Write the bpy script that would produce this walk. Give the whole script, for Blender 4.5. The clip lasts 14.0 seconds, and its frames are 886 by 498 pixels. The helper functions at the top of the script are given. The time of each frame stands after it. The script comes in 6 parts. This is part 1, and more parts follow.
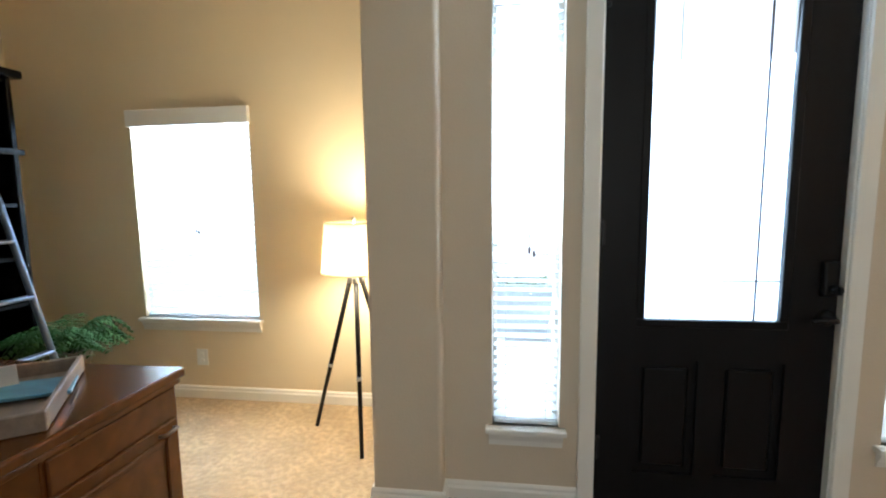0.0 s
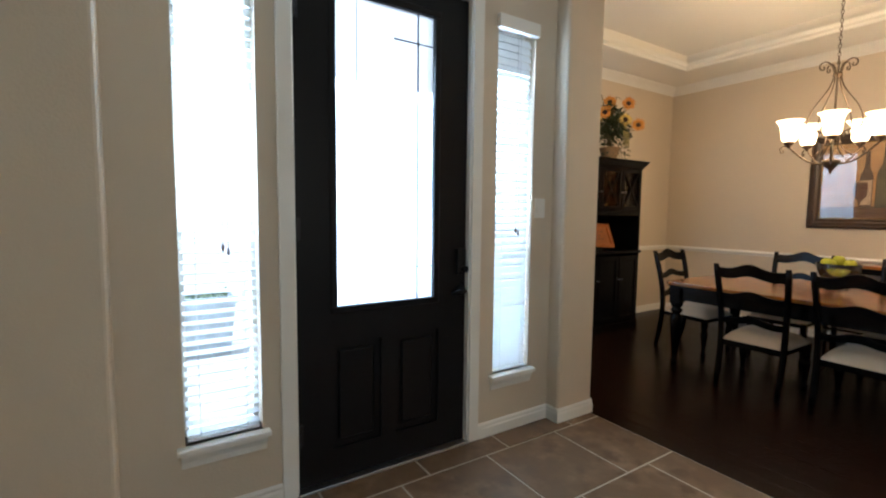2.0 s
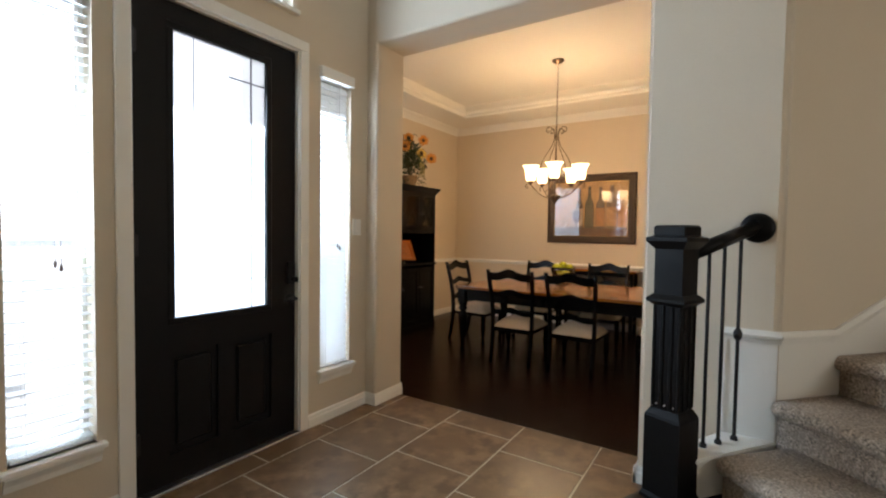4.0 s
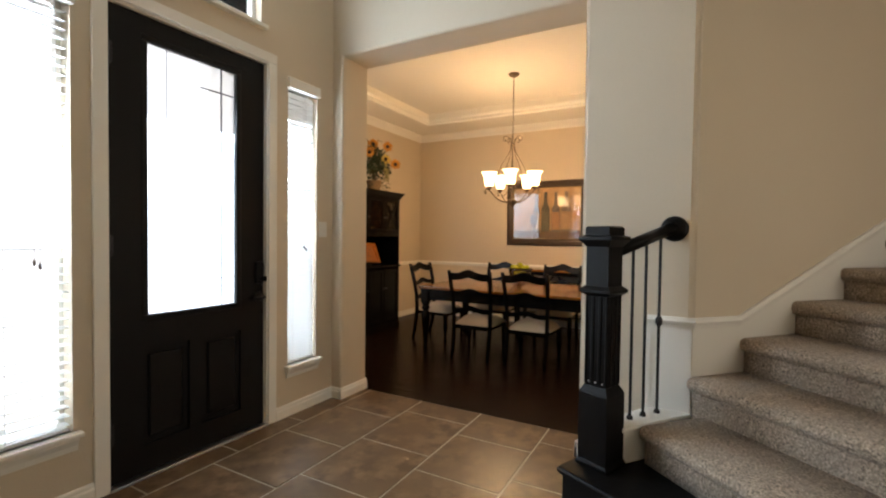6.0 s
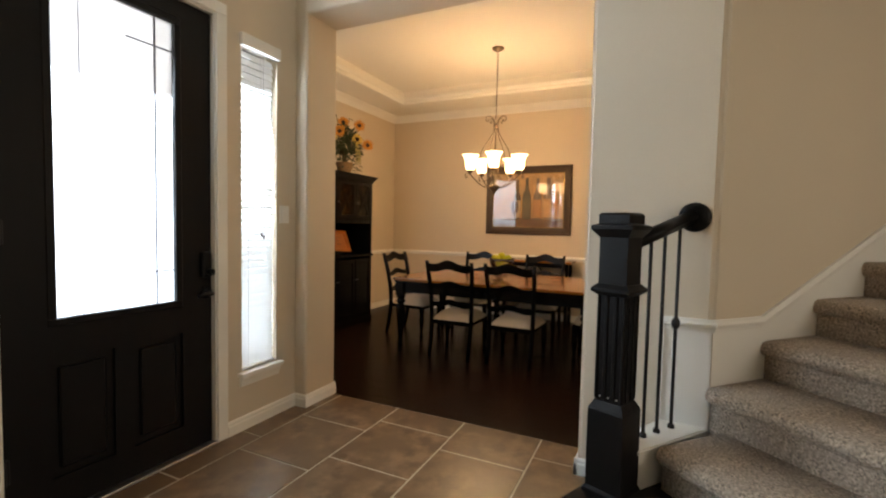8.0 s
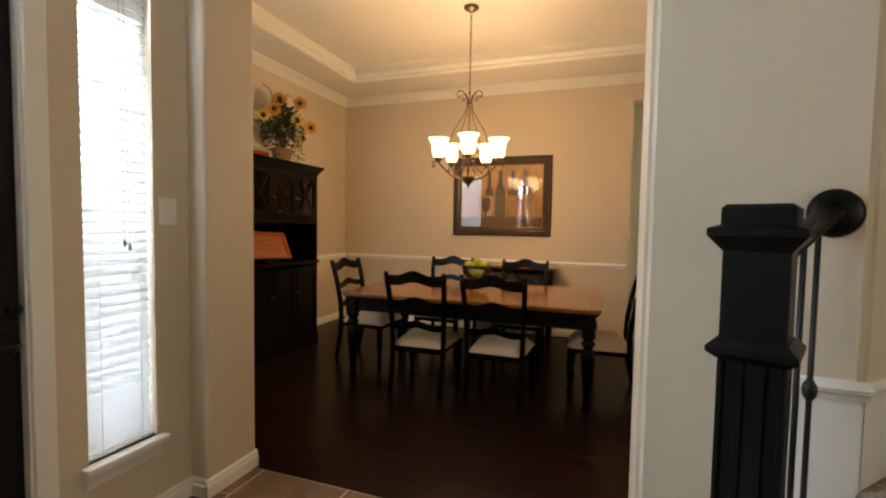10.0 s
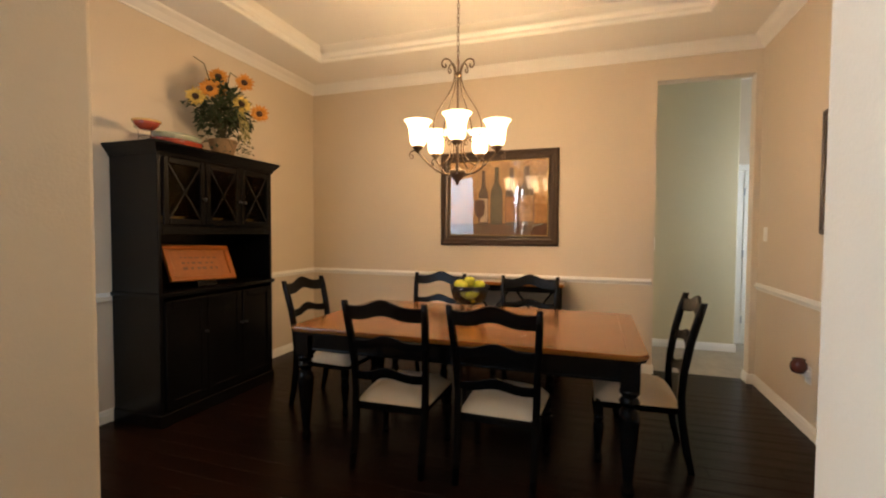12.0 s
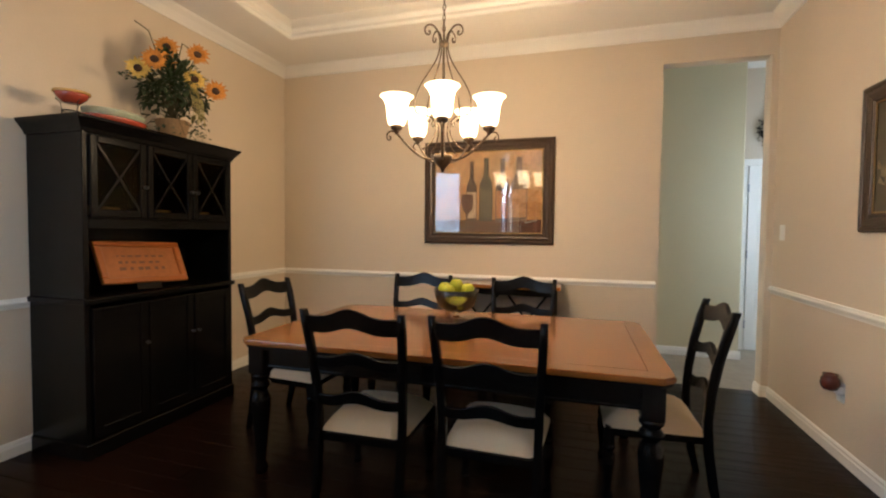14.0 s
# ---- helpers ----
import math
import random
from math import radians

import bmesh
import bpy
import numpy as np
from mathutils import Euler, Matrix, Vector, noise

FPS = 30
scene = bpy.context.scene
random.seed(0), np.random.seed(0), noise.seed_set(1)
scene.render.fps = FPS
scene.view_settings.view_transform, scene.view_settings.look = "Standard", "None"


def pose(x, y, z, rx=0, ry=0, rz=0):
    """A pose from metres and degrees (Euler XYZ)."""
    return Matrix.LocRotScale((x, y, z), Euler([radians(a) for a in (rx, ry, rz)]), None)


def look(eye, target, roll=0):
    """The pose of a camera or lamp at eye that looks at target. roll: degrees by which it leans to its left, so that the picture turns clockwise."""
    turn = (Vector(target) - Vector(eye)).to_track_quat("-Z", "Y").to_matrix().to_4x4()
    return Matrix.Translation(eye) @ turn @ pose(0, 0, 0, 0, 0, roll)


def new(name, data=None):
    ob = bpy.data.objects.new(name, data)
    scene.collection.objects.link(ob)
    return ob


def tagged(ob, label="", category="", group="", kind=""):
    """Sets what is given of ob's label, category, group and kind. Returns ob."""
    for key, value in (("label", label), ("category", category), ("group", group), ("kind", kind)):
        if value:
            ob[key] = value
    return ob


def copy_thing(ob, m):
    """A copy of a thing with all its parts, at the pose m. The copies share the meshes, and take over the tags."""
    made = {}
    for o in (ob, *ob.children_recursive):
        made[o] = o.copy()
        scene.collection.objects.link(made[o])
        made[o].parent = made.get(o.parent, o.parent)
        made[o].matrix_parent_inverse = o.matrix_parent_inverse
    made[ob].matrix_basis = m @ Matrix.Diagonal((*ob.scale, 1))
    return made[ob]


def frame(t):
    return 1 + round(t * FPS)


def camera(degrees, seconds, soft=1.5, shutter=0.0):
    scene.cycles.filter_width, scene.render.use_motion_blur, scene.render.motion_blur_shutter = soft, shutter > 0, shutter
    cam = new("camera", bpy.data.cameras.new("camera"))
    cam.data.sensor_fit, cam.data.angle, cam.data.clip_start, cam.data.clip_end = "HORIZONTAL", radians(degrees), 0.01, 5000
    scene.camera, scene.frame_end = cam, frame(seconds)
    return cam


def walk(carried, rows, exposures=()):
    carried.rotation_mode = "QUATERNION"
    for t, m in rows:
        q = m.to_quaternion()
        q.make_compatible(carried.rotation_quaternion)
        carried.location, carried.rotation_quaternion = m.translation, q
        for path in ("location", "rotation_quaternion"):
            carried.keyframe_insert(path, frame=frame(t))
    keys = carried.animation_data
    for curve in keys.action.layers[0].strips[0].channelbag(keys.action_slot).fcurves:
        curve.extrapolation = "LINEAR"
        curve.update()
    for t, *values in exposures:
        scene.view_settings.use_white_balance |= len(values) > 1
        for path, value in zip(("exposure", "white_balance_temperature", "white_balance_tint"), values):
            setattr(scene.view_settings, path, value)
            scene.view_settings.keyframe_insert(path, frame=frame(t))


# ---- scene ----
cam = camera(89.1, 14.0, soft=2.1)
PATH = [
    (0, (-0.889, -1.976, 1.405), (-1.152, -0.006, 1.181), -0.7),
    (0.5, (-0.876, -1.92, 1.408), (-0.813, 0.064, 1.166), -0.1),
    (1, (-0.890, -1.924, 1.398), (-0.473, 0.018, 1.164), 0.6),
    (1.5, (-0.948, -1.96, 1.349), (-0.165, -0.128, 1.168), 0.6),
    (2, (-1.006, -2.047, 1.331), (0.068, -0.367, 1.17), 0.6),
    (2.5, (-1.080, -2.11, 1.329), (0.228, -0.604, 1.186), 0.7),
    (3, (-1.230, -2.195, 1.345), (0.263, -0.870, 1.217), 0.9),
    (3.5, (-1.372, -2.295, 1.338), (0.244, -1.120, 1.239), 0.8),
    (4, (-1.465, -2.385, 1.333), (0.212, -1.295, 1.26), 0.8),
    (6.5, (-1.655, -2.55, 1.308), (0.104, -1.601, 1.247), 0.6),
    (7, (-1.585, -2.485, 1.306), (0.185, -1.557, 1.231), 0.6),
    (7.5, (-1.474, -2.368, 1.307), (0.318, -1.485, 1.22), 1.0),
    (8, (-1.320, -2.30, 1.31), (0.489, -1.452, 1.207), 1.2),
    (8.5, (-1.09, -2.185, 1.31), (0.735, -1.374, 1.204), 1.3),
    (8.7, (-1.0, -2.143, 1.318), (0.827, -1.340, 1.205), 1.3),
    (10.8, (-0.058, -1.693, 1.324), (1.844, -1.082, 1.234), 0.6),
    (11, (0.070, -1.663, 1.326), (1.971, -1.048, 1.237), 0.4),
    (11.5, (0.277, -1.594, 1.31), (2.180, -0.983, 1.244), 0.2),
    (12, (0.441, -1.586, 1.344), (2.336, -0.95, 1.269), 0.3),
    (12.5, (0.624, -1.596, 1.309), (2.507, -0.922, 1.263), 0.3),
    (13, (0.743, -1.595, 1.315), (2.623, -0.914, 1.266), 0.4),
    (13.5, (0.808, -1.526, 1.316), (2.706, -0.899, 1.259), 0.5),
    (14, (0.864, -1.464, 1.317), (2.778, -0.888, 1.242), 0.6),
]
EXPOSURES = [(0, 0.33, 5350, 7), (1.5, 0.05, 5250, 7), (3, -0.06, 5500, 9), (4.2, -0.05, 6150, 12), (6.3, -0.01, 6650, 13), (8.7, -0.06, 6750, 13), (10.8, -0.22, 6650, 12), (12, 0.17, 6150, 12), (14, 0.18, 5400, 9)]
walk(cam, [(t, look(eye, target, roll)) for t, eye, target, roll in PATH], EXPOSURES)

# ---- world, sun, large lights ----
DAY_P = 46.0
BULB_P, FLOOR_P = 15.4, 64.0
WARM, AMBER = (1.0, 0.655, 0.335), (1.0, 0.77, 0.47)
world = bpy.data.worlds.new("world")
scene.world = world
world.use_nodes = True
wn = world.node_tree.nodes
sky = wn.new("ShaderNodeTexSky")
sky.sky_type = "NISHITA"
sky.sun_disc = False
sky.sun_elevation = radians(69)
sky.sun_rotation = radians(-40)
world.node_tree.links.new(sky.outputs[0], wn["Background"].inputs[0])
wn["Background"].inputs[1].default_value = 0.12

sun = new("sun", bpy.data.lights.new("sun", "SUN"))
sun.data.energy = 5.0
sun.data.angle = radians(0.5)
sun.data.color = (1.0, 0.95, 0.88)
sun.matrix_world = look((-5, 6, 20), (0, 0, 0))


def area_lamp(name, eye, target, w, h, power, color):
    lamp = new(name, bpy.data.lights.new(name, "AREA"))
    lamp.data.shape = "RECTANGLE"
    lamp.data.size, lamp.data.size_y = w, h
    lamp.data.energy, lamp.data.color = power, color
    lamp.matrix_world = look(eye, target)
    return lamp


DAY = (0.70, 0.86, 1.0)
area_lamp("daylight_side_window", (-0.785, 0.10, 1.4), (-0.785, -3, 1.1), 0.26, 1.9, DAY_P * 0.55, DAY)
area_lamp("daylight_side_window", (0.785, 0.10, 1.4), (0.785, -3, 1.1), 0.26, 1.9, DAY_P * 0.55, DAY)
area_lamp("daylight_door_glass", (0.0, 0.085, 1.6), (0, -3, 1.3), 0.58, 1.6, DAY_P * 0.6, DAY)
area_lamp("daylight_transom", (0.0, 0.10, 3.0), (0, -3, 2.0), 0.85, 0.5, DAY_P * 0.7, DAY)
area_lamp("daylight_dining_window", (1.34, 1.02, 1.5), (5.0, 0.5, 0.9), 0.78, 1.8, DAY_P * 0.26, DAY)
area_lamp("daylight_office_window", (-3.0, 0.985, 1.29), (-3.0, -3, 1.0), 0.85, 1.4, DAY_P * 1.75, DAY)
# unseen fill lamp added to brighten the foyer; no back window is known
area_lamp("fill_foyer_back", (-0.3, -5.9, 1.7), (0.4, 0, 1.4), 1.6, 1.6, 29.0, (1.0, 0.88, 0.70))
# warm fill added above the stairs, its source unseen
area_lamp("fill_stairs_warm", (4.6, -5.9, 3.6), (2.0, -3.2, 1.5), 1.2, 1.2, 10.0, (1.0, 0.76, 0.47))
# two fill lamps added before solid walls to brighten hall and recess
area_lamp("fill_hall", (5.75, 0.86, 1.6), (6.0, -4, 1.4), 0.8, 1.3, 24.0, (1.0, 0.93, 0.78))
area_lamp("fill_hall", (5.75, -4.27, 1.7), (6.75, -3.3, 1.5), 0.9, 1.4, 27.0, (0.86, 0.94, 1.0))

# ---- materials ----
MATS = {}


def mat(name, color, rough=0.5, metal=0.0, grain=0.0, scale=40.0, stain=0.0, stain_scale=2.0, bump=0.0,
        bump_scale=60.0, vary=0.0, hard=0.15, dark=0.45, coat=0.0, sheen=0.0, stretch=(1, 1, 1), spec=0.5, emit=0.0, emit_color=None):
    """A procedural surface: colour with fine grain, larger stains, fine relief and a shift from piece to piece."""
    if name in MATS:
        return MATS[name]
    m = bpy.data.materials.new(name)
    m.use_nodes = True
    nt = m.node_tree
    b = nt.nodes["Principled BSDF"]
    b.inputs["Roughness"].default_value = rough
    b.inputs["Metallic"].default_value = metal
    b.inputs["Coat Weight"].default_value = coat
    b.inputs["Coat Roughness"].default_value = 0.12
    b.inputs["Sheen Weight"].default_value = sheen
    b.inputs["Specular IOR Level"].default_value = spec
    if emit:
        b.inputs["Emission Color"].default_value = (*(emit_color or color), 1)
        b.inputs["Emission Strength"].default_value = emit
    tc = nt.nodes.new("ShaderNodeTexCoord")
    mp = nt.nodes.new("ShaderNodeMapping")
    mp.inputs["Scale"].default_value = stretch
    place = nt.nodes.new("ShaderNodeObjectInfo")
    add = nt.nodes.new("ShaderNodeVectorMath")
    nt.links.new(tc.outputs["Object"], add.inputs[0])
    nt.links.new(place.outputs["Location"], add.inputs[1])
    nt.links.new(add.outputs[0], mp.inputs[0])
    last = nt.nodes.new("ShaderNodeRGB")
    last.outputs[0].default_value = (*color, 1)
    out = last.outputs[0]

    def blend(fac, amount, dark):
        nonlocal out
        mul = nt.nodes.new("ShaderNodeMath")
        mul.operation = "MULTIPLY"
        mul.inputs[1].default_value = amount
        nt.links.new(fac, mul.inputs[0])
        mix = nt.nodes.new("ShaderNodeMix")
        mix.data_type = "RGBA"
        nt.links.new(mul.outputs[0], mix.inputs[0])
        nt.links.new(out, mix.inputs[6])
        mix.inputs[7].default_value = (*[c * dark for c in color], 1)
        out = mix.outputs[2]

    def tex(s, detail=6.0):
        n = nt.nodes.new("ShaderNodeTexNoise")
        n.inputs["Scale"].default_value = s
        n.inputs["Detail"].default_value = detail
        nt.links.new(mp.outputs[0], n.inputs["Vector"])
        r = nt.nodes.new("ShaderNodeMapRange")
        r.inputs[1].default_value, r.inputs[2].default_value = 0.5 - hard, 0.5 + hard
        nt.links.new(n.outputs[0], r.inputs[0])
        return r.outputs[0]

    if grain:
        blend(tex(scale), grain, dark)
    if stain:
        blend(tex(stain_scale, 3.0), stain, 0.6)
    if vary:
        info = nt.nodes.new("ShaderNodeObjectInfo")
        blend(info.outputs["Random"], vary, 0.55)
    nt.links.new(out, b.inputs["Base Color"])
    if bump:
        n = nt.nodes.new("ShaderNodeTexNoise")
        n.inputs["Scale"].default_value = bump_scale
        n.inputs["Detail"].default_value = 4.0
        nt.links.new(mp.outputs[0], n.inputs["Vector"])
        bp = nt.nodes.new("ShaderNodeBump")
        bp.inputs["Strength"].default_value = bump
        bp.inputs["Distance"].default_value = 0.01
        nt.links.new(n.outputs[0], bp.inputs["Height"])
        nt.links.new(bp.outputs[0], b.inputs["Normal"])
    MATS[name] = m
    return m


def glass_mat(name, tint=(1, 1, 1), milky=0.0, gloss=0.1, ior=1.5):
    """A thin pane: clear, with a sharp mirror share, and frosted by as much as milky says."""
    m = bpy.data.materials.new(name)
    m.use_nodes = True
    nt = m.node_tree
    nt.nodes.remove(nt.nodes["Principled BSDF"])
    o = nt.nodes["Material Output"]
    tr, gl, tl = (nt.nodes.new("ShaderNodeBsdf" + k) for k in ("Transparent", "Glossy", "Translucent"))
    tr.inputs[0].default_value = (*tint, 1)
    tl.inputs[0].default_value = (*tint, 1)
    gl.inputs["Roughness"].default_value = 0.02
    a, b = nt.nodes.new("ShaderNodeMixShader"), nt.nodes.new("ShaderNodeMixShader")
    a.inputs[0].default_value = milky
    nt.links.new(tr.outputs[0], a.inputs[1])
    nt.links.new(tl.outputs[0], a.inputs[2])
    fr = nt.nodes.new("ShaderNodeFresnel")
    fr.inputs[0].default_value = ior
    mx = nt.nodes.new("ShaderNodeMath")
    mx.operation = "MULTIPLY_ADD"
    mx.inputs[1].default_value, mx.inputs[2].default_value = 1.0, gloss * 0.3
    nt.links.new(fr.outputs[0], mx.inputs[0])
    nt.links.new(mx.outputs[0], b.inputs[0])
    nt.links.new(a.outputs[0], b.inputs[1])
    nt.links.new(gl.outputs[0], b.inputs[2])
    nt.links.new(b.outputs[0], o.inputs[0])
    return m


WALL = mat("wall_paint", (0.62, 0.53, 0.405), 0.75, stain=0.06, stain_scale=1.3, bump=0.12, bump_scale=90, grain=0.03, scale=120)
HALL_PAINT = mat("hall_paint", (0.58, 0.53, 0.345), 0.75, stain=0.06, stain_scale=1.3, bump=0.2, bump_scale=90)
CEIL = mat("ceiling_paint", (0.82, 0.79, 0.72), 0.9, stain=0.04, stain_scale=1.5, bump=0.3, bump_scale=70)
TRIM = mat("white_trim_paint", (0.80, 0.78, 0.72), 0.4, stain=0.06, stain_scale=4, bump=0.04, bump_scale=30)
BLACK_WOOD = mat("black_stained_wood", (0.006, 0.0053, 0.005), 0.36, spec=0.13, grain=0.5, scale=18, stain=0.3, stain_scale=5, bump=0.12, bump_scale=24, stretch=(1, 1, 0.12))
BLACK_PAINT = mat("black_furniture_paint", (0.0042, 0.004, 0.0038), 0.24, spec=0.17, grain=0.35, scale=30, stain=0.3, stain_scale=3, bump=0.06, bump_scale=35)
DOOR_PAINT = mat("dark_door_paint", (0.0045, 0.004, 0.004), 0.42, spec=0.22, grain=0.3, scale=20, bump=0.1, bump_scale=22, stretch=(1, 1, 0.1))
TILE = mat("slate_tile", (0.205, 0.13, 0.074), 0.27, grain=0.75, scale=9, dark=0.32, stain=1.0, stain_scale=4.0, hard=0.11, bump=0.35, bump_scale=14, vary=0.4, spec=0.48)
GROUT = mat("tile_grout", (0.34, 0.28, 0.20), 0.9, grain=0.3, scale=80, bump=0.2, bump_scale=120)
WOOD_FLOOR = mat("dark_wood_floor", (0.017, 0.0072, 0.0038), 0.27, spec=0.08, grain=0.6, scale=22, stain=0.45, stain_scale=4, bump=0.22, bump_scale=18, stretch=(1, 0.08, 1), vary=0.55)
CARPET = mat("beige_carpet", (0.52, 0.385, 0.22), 0.95, grain=0.6, scale=32, hard=0.12, dark=0.5, stain=0.45, stain_scale=5, bump=1.0, bump_scale=60, sheen=0.2)
OFFICE_PAINT = mat("warm_office_paint", (0.73, 0.61, 0.41), 0.75, stain=0.06, stain_scale=1.3, bump=0.12, bump_scale=90)
STAIR_CARPET = mat("speckled_brown_carpet", (0.60, 0.475, 0.36), 0.95, grain=1.0, scale=105, hard=0.12, dark=0.28, stain=0.6, stain_scale=30, bump=1.0, bump_scale=100, sheen=0.1)
TABLE_WOOD = mat("honey_brown_wood", (0.27, 0.098, 0.015), 0.2, spec=0.35, grain=0.6, scale=20, stain=0.45, stain_scale=4, bump=0.06, bump_scale=24, stretch=(1, 0.1, 1), coat=0.35)
DESK_WOOD = mat("cherry_desk_wood", (0.105, 0.034, 0.006), 0.24, spec=0.25, grain=0.5, scale=16, stain=0.3, stain_scale=4, bump=0.06, bump_scale=20, stretch=(0.15, 1, 1), coat=0.05)
CREAM = mat("cream_upholstery", (0.66, 0.52, 0.34), 0.9, grain=0.2, scale=300, stain=0.1, stain_scale=8, bump=0.35, bump_scale=400, sheen=0.3)
BRONZE = mat("aged_bronze", (0.16, 0.115, 0.075), 0.36, metal=0.85, grain=0.4, scale=60, bump=0.1, bump_scale=80)
IRON = mat("black_iron", (0.015, 0.014, 0.014), 0.42, metal=0.4, bump=0.05, bump_scale=60)
DARK_METAL = mat("matte_black_metal", (0.006, 0.0055, 0.0055), 0.45, spec=0.2, bump=0.05, bump_scale=60)
STEEL = mat("brushed_steel", (0.42, 0.43, 0.46), 0.32, metal=1.0, grain=0.2, scale=90)
BLUE_STEEL = mat("grey_blue_metal", (0.15, 0.18, 0.24), 0.4, metal=0.6, grain=0.2, scale=60)
PLASTIC = mat("white_plastic", (0.80, 0.79, 0.75), 0.35, stain=0.05)
BLIND = mat("white_blind_slat", (0.88, 0.88, 0.86), 0.5, stain=0.04)
nt_ = BLIND.node_tree
thin, mixb = nt_.nodes.new("ShaderNodeBsdfTranslucent"), nt_.nodes.new("ShaderNodeMixShader")
thin.inputs[0].default_value = (0.92, 0.94, 0.96, 1)
mixb.inputs[0].default_value = 0.28
nt_.links.new(nt_.nodes["Principled BSDF"].outputs[0], mixb.inputs[1])
nt_.links.new(thin.outputs[0], mixb.inputs[2])
nt_.links.new(mixb.outputs[0], nt_.nodes["Material Output"].inputs[0])
SHADE = mat("linen_lampshade", (0.85, 0.72, 0.48), 0.9, grain=0.15, scale=200, bump=0.2, bump_scale=300, emit=0.55, emit_color=(1.0, 0.76, 0.46))
sh_nt = SHADE.node_tree
thin3, mix3 = sh_nt.nodes.new("ShaderNodeBsdfTranslucent"), sh_nt.nodes.new("ShaderNodeMixShader")
thin3.inputs[0].default_value = (0.95, 0.86, 0.68, 1)
mix3.inputs[0].default_value = 0.72
sh_nt.links.new(sh_nt.nodes["Principled BSDF"].outputs[0], mix3.inputs[1])
sh_nt.links.new(thin3.outputs[0], mix3.inputs[2])
sh_nt.links.new(mix3.outputs[0], sh_nt.nodes["Material Output"].inputs[0])
OPAL = mat("opal_glass_shade", (0.95, 0.88, 0.75), 0.3, stain=0.15, stain_scale=18, emit=1.9, emit_color=(1.0, 0.80, 0.54))
op_ = OPAL.node_tree
thin2, mix2 = op_.nodes.new("ShaderNodeBsdfTranslucent"), op_.nodes.new("ShaderNodeMixShader")
thin2.inputs[0].default_value = (1.0, 0.93, 0.80, 1)
mix2.inputs[0].default_value = 0.4
op_.links.new(op_.nodes["Principled BSDF"].outputs[0], mix2.inputs[1])
op_.links.new(thin2.outputs[0], mix2.inputs[2])
op_.links.new(mix2.outputs[0], op_.nodes["Material Output"].inputs[0])
CLEAR = glass_mat("clear_glass")
CABINET_GLASS = glass_mat("old_cabinet_glass", (0.62, 0.60, 0.55), gloss=0.0, ior=1.22)
FROST = glass_mat("frosted_door_glass", (0.98, 0.99, 1.0), milky=0.55)
CAME = mat("lead_came", (0.12, 0.12, 0.14), 0.4, metal=0.7)


# ---- shape helpers ----
def box(bm, x0, y0, z0, x1, y1, z1, bevel=0.0, segs=1):
    g = bmesh.ops.create_cube(bm, size=1.0)
    for v in g["verts"]:
        v.co = Vector(((x0 + x1) / 2 + v.co.x * (x1 - x0), (y0 + y1) / 2 + v.co.y * (y1 - y0), (z0 + z1) / 2 + v.co.z * (z1 - z0)))
    if bevel:
        es = list({e for v in g["verts"] for e in v.link_edges})
        bmesh.ops.bevel(bm, geom=es, offset=bevel, segments=segs, affect="EDGES", profile=0.5)
    return bm


def slab(x0, y0, z0, x1, y1, z1, bevel=0.0, segs=1):
    return box(bmesh.new(), min(x0, x1), min(y0, y1), min(z0, z1), max(x0, x1), max(y0, y1), max(z0, z1), bevel, segs)


def prism(bm, pts, z0, z1):
    """A solid between two heights over a plan outline."""
    lo = [bm.verts.new((x, y, z0)) for x, y in pts]
    hi = [bm.verts.new((x, y, z1)) for x, y in pts]
    bm.faces.new(lo[::-1])
    bm.faces.new(hi)
    for i in range(len(pts)):
        j = (i + 1) % len(pts)
        bm.faces.new((lo[i], lo[j], hi[j], hi[i]))
    bmesh.ops.recalc_face_normals(bm, faces=bm.faces)
    return bm


def lathe(bm, prof, cx=0, cy=0, segs=20):
    """A turned solid from (radius, height) pairs, upright at cx, cy."""
    rings = []
    for r, z in prof:
        rings.append([bm.verts.new((cx + r * math.cos(2 * math.pi * k / segs), cy + r * math.sin(2 * math.pi * k / segs), z)) for k in range(segs)])
    for a, b in zip(rings, rings[1:]):
        for k in range(segs):
            f = bm.faces.new((a[k], a[(k + 1) % segs], b[(k + 1) % segs], b[k]))
            f.smooth = True
    if prof[0][0] > 1e-4:
        bm.faces.new(rings[0][::-1])
    if prof[-1][0] > 1e-4:
        bm.faces.new(rings[-1])
    return bm


def tube(bm, pts, r, segs=8, taper=None):
    """A round bar along a line of points."""
    pts = [Vector(p) for p in pts]
    rings, up = [], Vector((0, 0, 1))
    for i, p in enumerate(pts):
        d = (pts[min(i + 1, len(pts) - 1)] - pts[max(i - 1, 0)]).normalized()
        s = d.cross(up)
        if s.length < 0.05:
            s = d.cross(Vector((1, 0, 0)))
        s.normalize()
        t = d.cross(s)
        rr = r if taper is None else r + (taper - r) * i / (len(pts) - 1)
        rings.append([bm.verts.new(p + rr * (math.cos(2 * math.pi * k / segs) * s + math.sin(2 * math.pi * k / segs) * t)) for k in range(segs)])
    for a, b in zip(rings, rings[1:]):
        for k in range(segs):
            f = bm.faces.new((a[k], a[(k + 1) % segs], b[(k + 1) % segs], b[k]))
            f.smooth = True
    bm.faces.new(rings[0][::-1])
    bm.faces.new(rings[-1])
    bmesh.ops.recalc_face_normals(bm, faces=bm.faces)
    return bm


